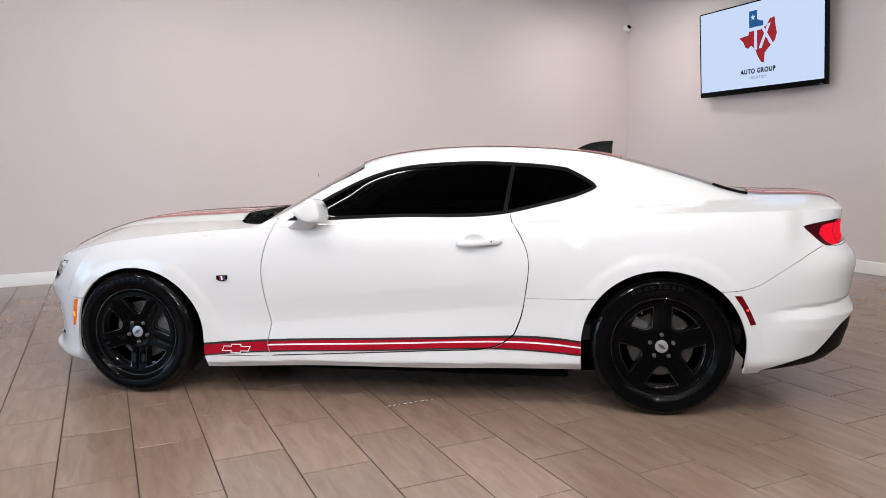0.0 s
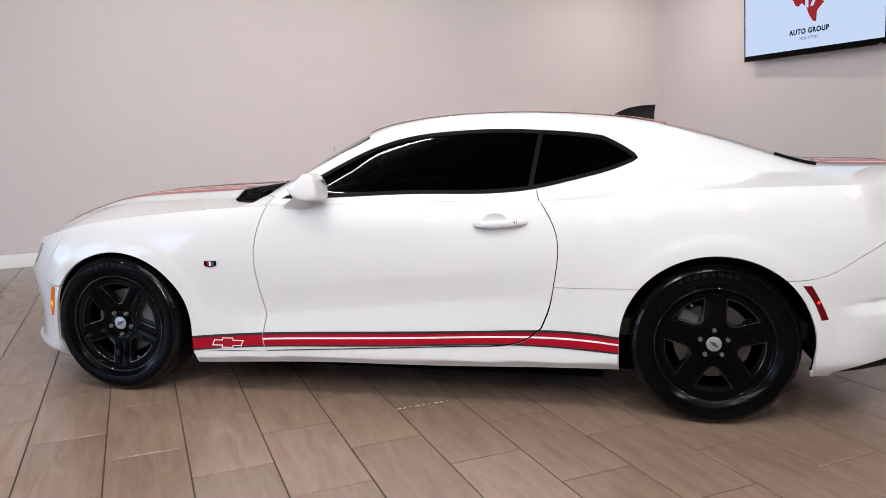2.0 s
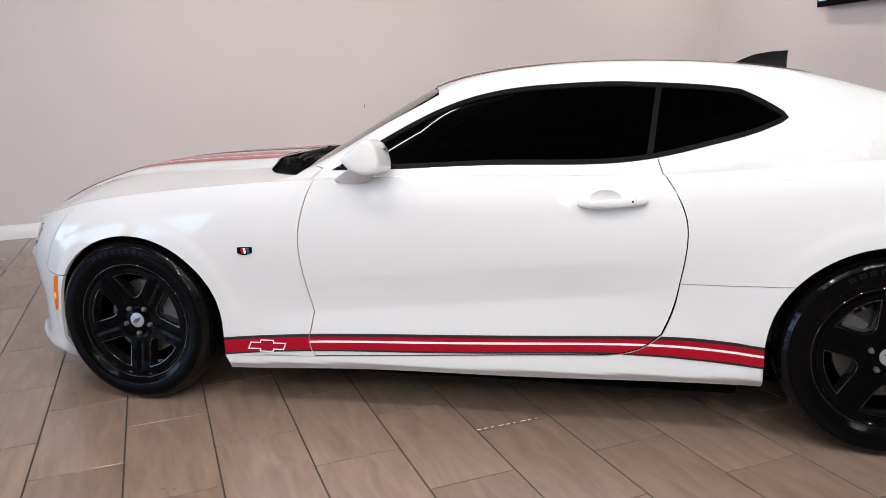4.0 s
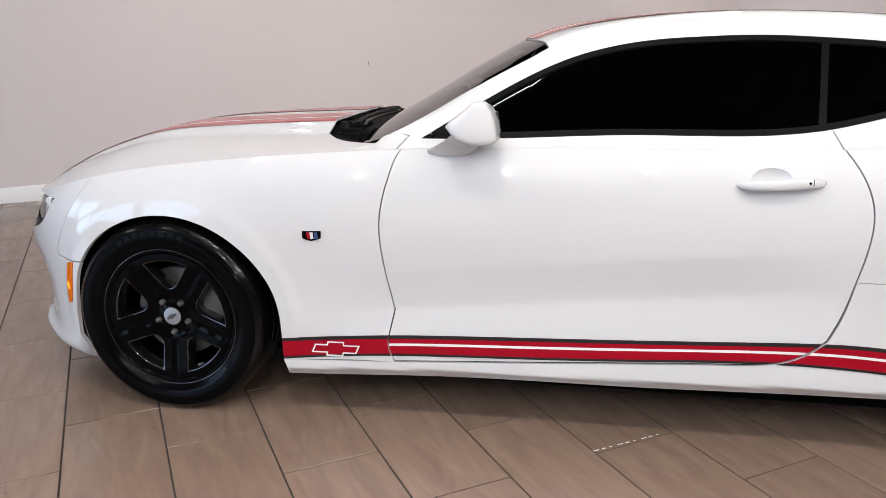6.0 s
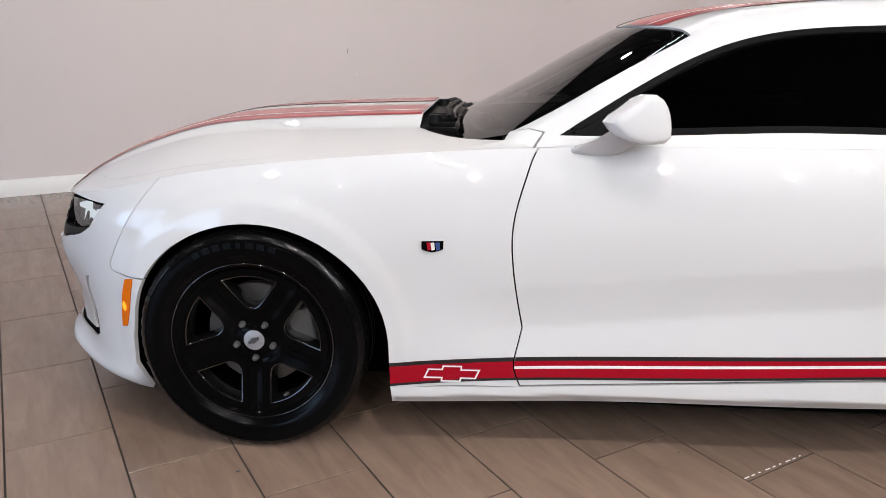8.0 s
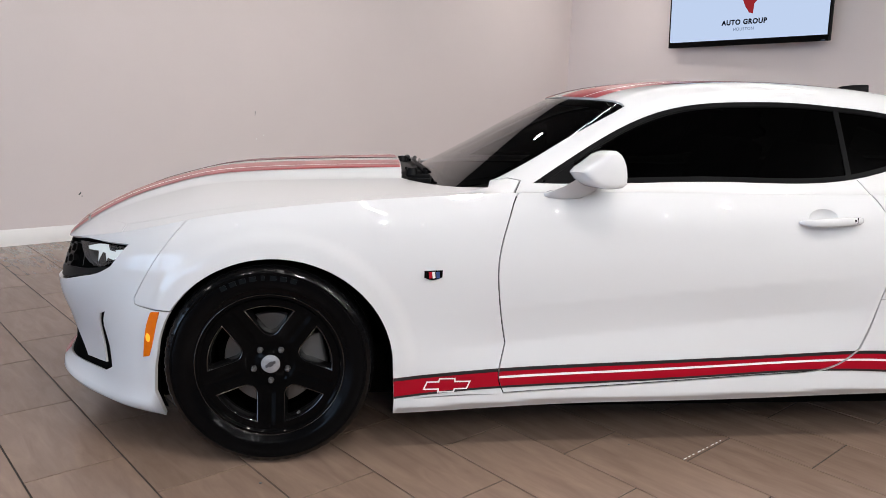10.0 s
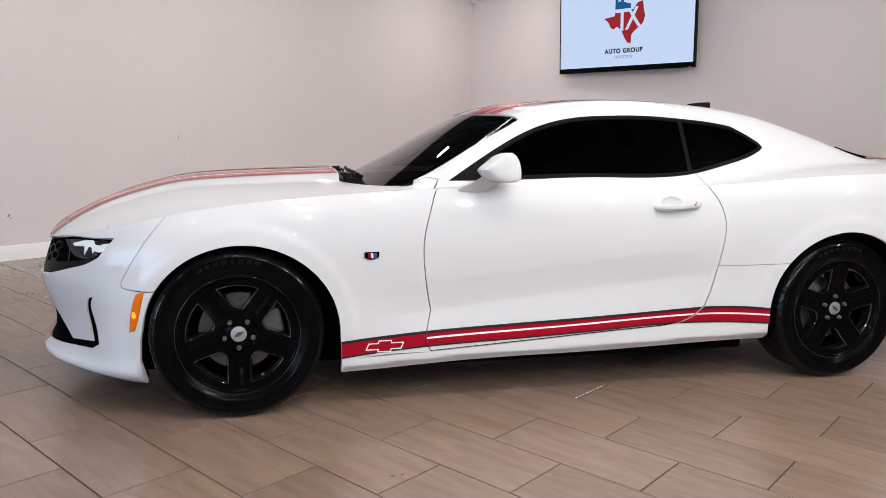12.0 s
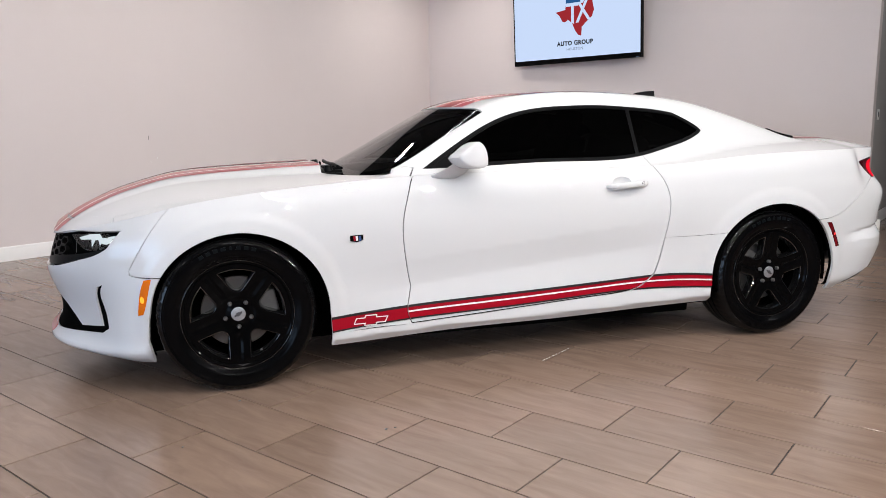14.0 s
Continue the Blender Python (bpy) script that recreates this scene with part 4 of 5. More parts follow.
BOW = np.array([(-1, -0.60), (-0.84, 0.58), (-0.36, 0.58), (-0.32, 1), (0.36, 1), (0.36, 0.58), (1, 0.58), (0.84, -0.60), (0.34, -0.60), (0.30, -1), (-0.40, -1), (-0.38, -0.60)], float)
for side, shape in (("near", wrap), ("far", mirrored(wrap))):
    fine = 0.015 if side == "near" else 0.06
    skin("fender", sheet([FENDER, DOMAIN], [ARCH_F], fine), shape, PAINT, car)
    door = skin("door", sheet([shrink(DOOR, 0.0042), DOMAIN], [CUP], fine), shape, PAINT, car)
    skin("rocker_panel", sheet([ROCKER, DOMAIN], [ARCH_F, ARCH_R], 0.0115 if side == "near" else 0.05), shape, PAINT, car)
    skin("quarter_panel", sheet([QUARTER, DOMAIN], [ARCH_R, LAMP], fine), shape, PAINT, car)
    skin("rear_bumper", sheet([BUMPER_R, DOMAIN], [ARCH_R, DIFFUSER, MARK_R], 0.0105 if side == "near" else 0.03), shape, PAINT, car)
    skin("front_bumper", sheet([BUMPER_F, DOMAIN], [ARCH_F, HEAD, SLOT, MARK_F], fine), shape, PAINT, car)
    skin("rear_diffuser", sheet([DIFFUSER, DOMAIN], [], 0.05), shape, SATIN_BLACK, car, "matt black lower valance", -0.012)
    # black sheet added behind the panels, so that their gaps look deep
    skin("gap_backing", sheet([DOMAIN], [ARCH_F, ARCH_R], 0.06), shape, DEEP_BLACK, car, "black backing that keeps the panel gaps dark", -0.03, 0.0)
    mk = skin("side_marker", sheet([shrink(MARK_F, 0.001)], [], 0.012), shape, AMBER, car, "amber side marker lamp", 0.002, 0.008)
    glow = np.array([(-0.396 + 0.009 * math.cos(a), 0.436 + 0.015 * math.sin(a)) for a in np.linspace(0, 2 * math.pi, 15)[:-1]])
    skin("bulb", sheet([glow], [], 0.01), shape, AMBER_GLOW, mk, "lit amber bulb", 0.0035, 0.0)
    mk = skin("side_marker", sheet([shrink(MARK_R, 0.001)], [], 0.012), shape, RED_LENS, car, "red side marker lamp", 0.002, 0.008)
    glow = np.array([(3.194 + 0.006 * math.cos(a), 0.545 + 0.007 * math.sin(a)) for a in np.linspace(0, 2 * math.pi, 15)[:-1]])
    skin("bulb", sheet([glow], [], 0.01), shape, RED_GLOW, mk, "lit red bulb", 0.0035, 0.0)
    lamp = skin("tail_lamp", sheet([shrink(LAMP, 0.002)], [], 0.02), shape, DARK_LENS, car, "smoked red tail lamp, lit", -0.003, 0.02)
    lit = loop_of([(3.585, 0.893), (3.605, 0.924), (3.664, 0.939)], [(3.664, 0.939), (3.86, 0.951)], [(3.86, 0.951), (3.86, 0.866)], [(3.86, 0.866), (3.72, 0.849), (3.625, 0.848), (3.585, 0.893)])
    skin("light_guide", sheet([lit], [], 0.02), shape, TAIL_GLOW, lamp, "glowing red light guide", -0.001, 0.0)
    for x0 in (3.690, 3.745):
        bar = np.array([(x0, 0.853), (x0 + 0.005, 0.853), (x0 + 0.001, 0.900), (x0 + 0.006, 0.944), (x0, 0.944), (x0 - 0.004, 0.900)])
        skin("lens_divider", sheet([bar], [], 0.02), shape, RED_LENS, lamp, "dark red rib in the lens", 0.0005, 0.0)
    gaps = shrink(DOOR, 0.0042)
    for owner, clip in (("fender", FENDER), ("door", gaps), ("rocker_panel", ROCKER)):
        keep, cut = [clip, DOMAIN], [ARCH_F, ARCH_R]
        decal = skin("side_stripe", sheet([band(STRIPE_LOW, STRIPE_TOP, 0, 1), *keep], cut, 0.009 if side == "near" else 0.03), shape, RED, car, "red vinyl side stripe with black edging", 0.0026, 0.0)
        skin("stripe_edge", sheet([band(STRIPE_LOW, STRIPE_TOP, 1, 1, -0.0115, 0.0), *keep], cut, 0.012), shape, BLACK_VINYL, decal, "thin black edge line", 0.0036, 0.0)
        skin("stripe_edge", sheet([band(STRIPE_LOW, STRIPE_TOP, 0, 0, 0.0, 0.0075), *keep], cut, 0.012), shape, BLACK_VINYL, decal, "thin black edge line", 0.0036, 0.0)
        if owner != "fender":
            skin("stripe_line", sheet([band(STRIPE_LOW, STRIPE_TOP, 0.5, 0.5, 0.0, 0.0080), *keep], cut, 0.012), shape, WHITE_VINYL, decal, "thin white centre line", 0.0036, 0.0)
    # door handle, fender emblem, stripe emblem
    skin("handle_recess", sheet([shrink(CUP, -0.001)], [], 0.008), bowl(shape, 1.893, 0.862, 0.055, 0.032, 0.022), PAINT, door, "recess behind the handle", 0.0, 0.0)
    sgn = -1 if side == "near" else 1
    bm = bmesh.new()
    rings = []
    for x, hz, hy, z, y in ((1.800, 0.003, 0.003, 0.847, 0.876), (1.808, 0.009, 0.008, 0.847, 0.884), (1.84, 0.013, 0.011, 0.849, 0.903), (1.90, 0.015, 0.012, 0.852, 0.907), (1.96, 0.0155, 0.012, 0.856, 0.904), (2.01, 0.013, 0.011, 0.858, 0.894), (2.026, 0.009, 0.008, 0.858, 0.885), (2.034, 0.003, 0.003, 0.858, 0.878)):
        rings.append([bm.verts.new((x, sgn * (y + hy * math.copysign(abs(math.cos(a)) ** 0.8, math.cos(a))), z + hz * math.copysign(abs(math.sin(a)) ** 0.8, math.sin(a)))) for a in np.linspace(0, 2 * math.pi, 17)[:-1]])
    for a, b in zip(rings, rings[1:]):
        for k in range(16):
            bm.faces.new((a[k], a[(k + 1) % 16], b[(k + 1) % 16], b[k]))
    bm.faces.new(rings[0])
    bm.faces.new(rings[-1])
    part("handle", bm, PAINT, door, "body-coloured pull handle")
    part("lock_cylinder", moved(lathe_bm([(0.0, 0.002), (0.0042, 0.002), (0.0046, -0.004)], 16), Matrix.Translation((1.983, sgn * 0.9092, 0.860)) @ Matrix.Rotation(-sgn * math.pi / 2, 4, "X")), GLOSS_BLACK, door)
    part("handle_joint", box_bm(1.9928, sgn * 0.900 - 0.010, 0.850, 1.9938, sgn * 0.900 + 0.010, 0.8705), SATIN_BLACK, door)
    plate = np.array([(0.502, 0.671), (0.563, 0.673), (0.562, 0.650), (0.548, 0.644), (0.531, 0.640), (0.515, 0.643), (0.502, 0.649)])
    badge = skin("fender_badge", sheet([plate], [], 0.02), shape, GLOSS_BLACK, car, "small flag badge in black, red, white and blue", 0.005, 0.006)
    for x0, x1, mat in ((0.516, 0.527, RED), (0.527, 0.537, WHITE_VINYL), (0.540, 0.552, BLUE_ENAMEL)):
        bar = np.array([(x0, 0.668), (x1, 0.669), (x1 + 0.002, 0.648), (x0 + 0.003, 0.646)])
        skin("enamel_bar", sheet([bar], [], 0.02), shape, mat, badge, "", 0.006, 0.001)
    outer = BOW * (0.083, 0.0255) + (0.590, 0.270)
    skin("bowtie_outline", sheet([outer], [shrink(outer, 0.0048)], 0.02), shape, WHITE_VINYL, car, "white outlined emblem on the stripe", 0.0042, 0.0)

    # front lamps and openings
    skin("grille_backing", sheet([HEAD], [], 0.03), shape, SATIN_BLACK, car, "black recessed band round grille and headlamp", -0.055, 0.0)
    skin("intake_backing", sheet([SLOT], [], 0.03), shape, DEEP_BLACK, car, "black lower intake", -0.007, 0.0)
    lens_poly = loop_of([(-0.512, 0.722), (-0.62, 0.717), (-0.76, 0.707), (-0.845, 0.700)], [(-0.845, 0.700), (-0.80, 0.676), (-0.724, 0.644), (-0.647, 0.638), (-0.585, 0.655)], [(-0.585, 0.655), (-0.512, 0.722)])
    hl = skin("headlamp", sheet([lens_poly], [], 0.02), shape, GLOSS_BLACK, car, "headlamp with lit white reflectors", -0.030, 0.006)
    skin("lens", sheet([lens_poly], [], 0.02), shape, LENS_CLEAR, hl, "clear lens", -0.010, 0.0)
    for glow in ([(-0.795, 0.692), (-0.724, 0.710), (-0.656, 0.717), (-0.630, 0.700), (-0.625, 0.681), (-0.633, 0.662), (-0.652, 0.688), (-0.707, 0.688), (-0.775, 0.683)],
                 [(-0.597, 0.704), (-0.560, 0.711), (-0.530, 0.711), (-0.542, 0.700), (-0.580, 0.691)],
                 [(-0.640, 0.700), (-0.600, 0.700), (-0.548, 0.692), (-0.560, 0.680), (-0.592, 0.670), (-0.632, 0.674)],
                 [(-0.700, 0.712), (-0.684, 0.712), (-0.672, 0.688), (-0.686, 0.652), (-0.700, 0.684)]):
        skin("reflector", sheet([np.array(glow)], [], 0.02), shape, HEAD_GLOW, hl, "lit white reflector", -0.022, 0.0)
    for lo, hi in ((0.0, 0.006), (0.012, 0.016)):
        rib = np.array([(-0.83 + 0.02 * f, 0.686 - 0.046 * f - lo - 0.012 * f * f) for f in np.linspace(0, 5, 12) / 5 * 1.0] + [(-0.83 + 0.02 * f, 0.686 - 0.046 * f - hi - 0.012 * f * f) for f in np.linspace(5, 0, 12) / 5 * 1.0])
        skin("lamp_rib", sheet([rib * (1, 1) + (0.02, 0)], [], 0.02), shape, CAST, hl, "", -0.023, 0.0)
    trim = loop_of([(-0.570, 0.651), (-0.613, 0.630), (-0.73, 0.599), (-0.905, 0.560)], [(-0.905, 0.560), (-1.15, 0.541)], [(-1.15, 0.541), (-1.12, 0.572)], [(-1.12, 0.574), (-0.90, 0.604), (-0.73, 0.622), (-0.570, 0.651)])
    skin("grille_trim", sheet([trim], [], 0.02), shape, SATIN_BLACK, car, "dark grey lower grille moulding", -0.010, 0.02)
    hexes = []
    for i in range(9):
        for j in range(4):
            cu, cv = -0.905 - 0.066 * i, 0.592 + 0.038 * j + (0.019 if i % 2 else 0)
            if cv < 0.680 - 0.05 * max(0, (-cu - 0.93)) and cu > P_NOSE + 0.02:
                hexes.append((cu, cv))
    for cu, cv in hexes:
        h = np.array([(cu + 0.043 * math.cos(a), cv + 0.0225 * math.sin(a)) for a in np.radians(np.arange(0, 360, 60))])
        skin("grille_cell", sheet([h], [shrink(h, 0.006)], 0.02), shape, SATIN_BLACK, car, "", -0.012, 0.035)
    for lo, hi in ((0.185, 0.246), (0.455, 0.530)):
        chin = np.array([(-1.10, lo), (P_NOSE + 0.09, lo), (P_NOSE + 0.09, hi), (-1.09, hi)])
        skin("nose_stripe", sheet([chin, DOMAIN], [], 0.02), shape, RED_TOP_SHEEN, car, "red stripe on the nose", 0.002, 0.0)

# ---- hood, wings, cabin
def hood_seam(x):
    return edge_w(x) - 0.055


COWL = [(0.735, -0.708), (0.69, -0.700), (0.62, -0.672), (0.55, -0.612), (0.49, -0.520), (0.446, -0.433)]
xs = np.linspace(-0.50, 0.72, 40)
near_seam = np.stack([xs, -hood_seam(xs)], 1)
outline = np.concatenate([smooth_line([(-0.772, 0.0), (-0.755, -0.25), (-0.70, -0.42), (-0.60, -0.54), (-0.50, -float(hood_seam(-0.50)))]), near_seam[1:], smooth_line(COWL), smooth_line([(0.446, -0.433), (0.452, -0.2), (0.455, 0.0)])])
HOOD = np.concatenate([outline, (outline * (1, -1))[::-1][1:-1]])
skin("hood", sheet([shrink(HOOD, 0.0002)], [], 0.03), hood, PAINT, car, "", 0.0, 0.005)
xn = np.linspace(float(_ex[0]) + 0.003, -0.50, 40)
nose = np.concatenate([np.stack([xn, -edge_w(xn)], 1), smooth_line([(-0.50, -float(hood_seam(-0.50))), (-0.60, -0.54), (-0.70, -0.42), (-0.755, -0.25), (-0.772, 0.0)])])
NOSE = np.concatenate([nose, (nose * (1, -1))[::-1][1:-1]])
skin("nose_panel", sheet([shrink(NOSE, 0.0001)], [], 0.03), hood, PAINT, car, "", 0.0, 0.012)
xw = np.linspace(-0.498, 0.80, 60)
wing = np.concatenate([np.stack([xw, -edge_w(xw)], 1), np.array([(0.80, -float(edge_w(0.80))), (0.829, -0.782), (0.79, -0.753), (0.735, -0.725)]), np.stack([xs[::-1], -hood_seam(xs[::-1])], 1)])
for shape, k in ((top_wing, 1), (mirrored(top_wing), -1)):
    skin("wing_top", sheet([shrink(wing, 0.0012)], [], 0.03), shape, PAINT, car, "", 0.0, 0.012)

SCREEN_EDGE = [(0.738, -0.728), (0.90, -0.687), (1.08, -0.636), (1.250, -0.584)]
HEADER = [(1.250, -0.584), (1.212, -0.45), (1.160, -0.28), (1.130, 0.0)]
DLO_TOP = [(0.872, 0.957), (1.045, 1.060), (1.135, 1.110), (1.33, 1.197), (1.527, 1.241), (1.72, 1.2545), (1.907, 1.257), (2.07, 1.248), (2.263, 1.231), (2.35, 1.217)]
DLO_TIP = [(2.35, 1.217), (2.43, 1.176), (2.487, 1.139)]
DLO_LOW = [(2.478, 1.100), (2.42, 1.077), (2.25, 1.032), (2.06, 0.992), (1.54, 0.974), (1.09, 0.960), (0.872, 0.957)]
DLO = loop_of(DLO_TOP, DLO_TIP, [(2.487, 1.139), (2.504, 1.122), (2.500, 1.112), (2.478, 1.100)], DLO_LOW)
BACK_HEAD = [(2.655, 0.0), (2.645, 0.25), (2.622, 0.46)]
BACK_SIDE = [(2.622, 0.46), (2.80, 0.452), (3.05, 0.44), (3.25, 0.47)]
BACK = loop_of(BACK_HEAD, BACK_SIDE, [(3.25, 0.47), (3.31, 0.25), (3.325, 0.0)])
BACK = np.concatenate([BACK, (BACK * (1, -1))[::-1][1:-1]])
xt = np.linspace(0.806, float(_ex[-1]) - 0.002, 150)
shell = np.concatenate([smooth_line(HEADER)[::-1], smooth_line(SCREEN_EDGE)[::-1], np.array([(0.737, -0.721), (0.793, -0.7495), (0.834, -0.7815), (0.806, -float(edge_w(0.806)))]), np.stack([xt, -edge_w(xt)], 1)])
SHELL = np.concatenate([shell, (shell * (1, -1))[::-1][1:-1]])
window = to_plan(DLO)
slit = [np.array([(xa, -float(edge_w(xa)) - 0.01), (xa + 0.004, -float(edge_w(xa)) - 0.01), (xb + 0.004, -wb), (xb, -wb)]) for xa, xb, wb in ((2.083, 2.063, float(side_w(2.063, 0.990))),)]
holes = [window, window * (1, -1), BACK, *slit, *[p * (1, -1) for p in slit]]
skin("roof_shell", sheet([SHELL], holes, 0.026), top, PAINT, car, "", 0.0, 0.014)

# glazing
inner = shrink(DLO, 0.017)
PILLAR = np.array([(2.026, 0.985), (2.046, 0.985), (2.082, 1.25), (2.062, 1.25)])
for k, (shape, mirror_y) in enumerate(((top, 1), (mirrored(top), 1))):
    skin("window_trim", sheet([to_plan(shrink(DLO, 0.001))], [to_plan(inner)], 0.03), shape, SATIN_BLACK, car, "satin black window surround", 0.001, 0.012)
    skin("side_window", sheet([to_plan(shrink(DLO, 0.016))], [], 0.009), shape, GLASS_SIDE, car, "dark tinted side glass", -0.006, 0.0)
    skin("pillar_trim", sheet([to_plan(PILLAR), to_plan(inner)], [], 0.03), shape, SATIN_BLACK, car, "black pillar strip", 0.000, 0.012)
    sail = loop_of([(0.90, 0.968), (1.02, 1.030)], [(1.02, 1.030), (1.05, 0.968)], [(1.05, 0.968), (0.90, 0.968)])
    skin("mirror_sail", sheet([to_plan(sail), to_plan(inner)], [], 0.03), shape, SATIN_BLACK, car, "black triangle at the mirror", -0.002, 0.006)
glass_front = np.concatenate([smooth_line(HEADER)[::-1], smooth_line(SCREEN_EDGE)[::-1], smooth_line([(0.738, -0.728), (0.615, -0.60), (0.545, -0.34), (0.515, 0.0)])])
FRONT_GLASS = np.concatenate([glass_front, (glass_front * (1, -1))[::-1][1:-1]])
skin("windscreen", sheet([shrink(FRONT_GLASS, 0.004)], [], 0.04), cabin, GLASS_FRONT, car, "clear sloping windscreen", -0.004, 0.0)
skin("windscreen_border", sheet([shrink(FRONT_GLASS, 0.003)], [shrink(FRONT_GLASS, 0.055)], 0.04), cabin, GLOSS_BLACK, car, "black printed glass border", -0.007, 0.0)
skin("rear_window", sheet([shrink(BACK, 0.002)], [], 0.05), top, GLASS_REAR, car, "dark tinted rear glass", -0.003, 0.006)
skin("rear_window_border", sheet([shrink(BACK, 0.002)], [shrink(BACK, 0.05)], 0.05), top, GLOSS_BLACK, car, "black printed glass border", -0.007, 0.0)

# stripes on hood, nose, roof and tail
def plan_band(x0, x1, a, b, n=60):
    x = np.linspace(x0, x1, n)
    return np.concatenate([np.stack([x, a(x)], 1), np.stack([x, b(x)], 1)[::-1]])


OUT = Spline([-0.93, -0.80, -0.68, -0.54, -0.3, 0.0, 0.5, 1.2, 2.0, 3.0, 3.85], [0.45, 0.43, 0.385, 0.350, 0.345, 0.350, 0.355, 0.400, 0.395, 0.37, 0.35])
INN = Spline([-0.93, -0.3, 0.5, 1.2, 3.85], [0.10, 0.09, 0.09, 0.10, 0.09])
for k in (-1, 1):
    for x0, x1, shape, clip, cut in ((-0.92, -0.60, hood, shrink(NOSE, 0.003), ()), (-0.80, 0.46, hood, shrink(HOOD, 0.004), ()), (0.95, 2.66, top, shrink(SHELL, 0.004), (BACK,)), (3.2, 3.78, top, shrink(SHELL, 0.004), (BACK,))):
        red = skin("top_stripe", sheet([plan_band(x0, x1, lambda x: k * OUT(x), lambda x: k * INN(x)), clip], cut, 0.025), shape, RED_TOP_SHEEN, car, "red vinyl stripe with a fine white line", 0.0022, 0.0)
        skin("pin_line", sheet([plan_band(x0, x1, lambda x: k * (OUT(x) - 0.075), lambda x: k * (OUT(x) - 0.087)), clip], cut, 0.025), shape, WHITE_VINYL, red, "fine white line", 0.0034, 0.0)

# cowl, wipers
cowl_shape = with_normals(lambda x, y: np.stack([x, y, hood_height(x, y) - 0.024 - 0.30 * np.clip(x - 0.50, 0, 0.3)], 1))
rear_line = smooth_line([(0.735, -0.715), (0.70, -0.5), (0.64, -0.25), (0.62, 0.0)])
COWL_PLATE = np.concatenate([smooth_line(COWL + [(0.438, -0.2), (0.436, 0.0)]), (smooth_line(COWL + [(0.438, -0.2), (0.436, 0.0)]) * (1, -1))[::-1][1:], (rear_line * (1, -1))[:-1], rear_line[::-1]])
skin("cowl_panel", sheet([COWL_PLATE], [], 0.04), cowl_shape, SATIN_BLACK, car, "black plastic cowl under the windscreen", 0.0, 0.0)
for y0, y1, x0 in ((-0.36, 0.20, 0.50), (0.18, 0.62, 0.49)):
    z = lambda x, y: float(max(cabin_height(np.array([x]), np.array([y]))[0], hood_height(np.array([x]), np.array([y]))[0] - 0.03))
    pts = []
    for f in np.linspace(0, 1, 9):
        y = y0 + (y1 - y0) * f
        x = x0 + 0.035 * f + 0.3 * y * y * (1 if y < 0 else 0.4)
        pts.append((x, y, z(x, y) + 0.022))
    arm = part("wiper", tube_bm(pts, 0.009, 8), SATIN_BLACK, car, "black wiper arm with blade")
    part("blade", tube_bm([(p[0] + 0.022, p[1], p[2] - 0.008) for p in pts], 0.006, 6), RUBBER, arm)
    part("pivot_cap", moved(lathe_bm([(0.0, 0.03), (0.018, 0.028), (0.024, 0.0)], 16), Matrix.Translation((x0 - 0.01, y0, pts[0][2] - 0.02))), SATIN_BLACK, arm)
for k in range(7):
    y = -0.40 + 0.028 * k
    part("cowl_rib", box_bm(0.47, y - 0.004, float(hood_height(np.array([0.5]), np.array([y]))[0]) - 0.035, 0.56, y + 0.004, float(hood_height(np.array([0.5]), np.array([y]))[0]) - 0.016, 0.002), SATIN_BLACK, car)

# the open joint at the hood's front corner, and the rubber end of the rear glass seal
for k in (-1, 1):
    line = smooth_line([(-0.700, -0.420), (-0.730, -0.345), (-0.748, -0.275)])
    gap = np.concatenate([line, (line + (0.0035, 0.001))[::-1]]) * (1, -k)
    skin("hood_joint", sheet([gap], [], 0.02), hood, BLACK_VINYL, car, "dark joint in front of the hood", 0.0036, 0.0)
    pts = [(x, k * y, float(top_height(np.array([x]), np.array([y]))[0]) + 0.006) for x, y in ((3.10, 0.440), (3.16, 0.448), (3.22, 0.460), (3.27, 0.470))]
    part("glass_seal", tube_bm(pts, 0.008, 8), RUBBER, car, "black rubber seal end at the rear glass")

# roof fin
bm = bmesh.new()
rings = []
for x, h, w in ((2.390, 0.002, 0.004), (2.43, 0.026, 0.018), (2.478, 0.050, 0.026), (2.54, 0.068, 0.030), (2.603, 0.082, 0.026), (2.600, 0.030, 0.030)):
    z = float(top_height(np.array([min(x, 2.60)]), np.array([0.0]))[0]) - 0.004
    rings.append([bm.verts.new((x + (0.006 if f > 0.9 and x > 2.6 else 0), s * w * (1 - f ** 1.4) + s * 0.002, z + h * f)) for s, f in ((-1, 0), (-1, 0.45), (-1, 0.8), (-1, 1), (1, 1), (1, 0.8), (1, 0.45), (1, 0))])
for a, b in zip(rings[:5], rings[1:5]):
    for k in range(7):
        bm.faces.new((a[k], a[k + 1], b[k + 1], b[k]))
bm.faces.new(rings[4])
for v in rings[5]:
    bm.verts.remove(v)
part("roof_antenna", bm, SATIN_BLACK, car, "black shark-fin antenna", 50)


# door mirrors
MIRROR = smooth_line([(0.999, 1.013), (1.004, 1.004), (1.025, 0.976), (1.058, 0.962), (1.114, 0.964), (1.131, 0.970), (1.134, 0.985), (1.129, 1.030), (1.118, 1.060), (1.101, 1.080), (1.086, 1.0855), (1.066, 1.082), (1.030, 1.048), (1.003, 1.022), (0.999, 1.013)])[:-1]


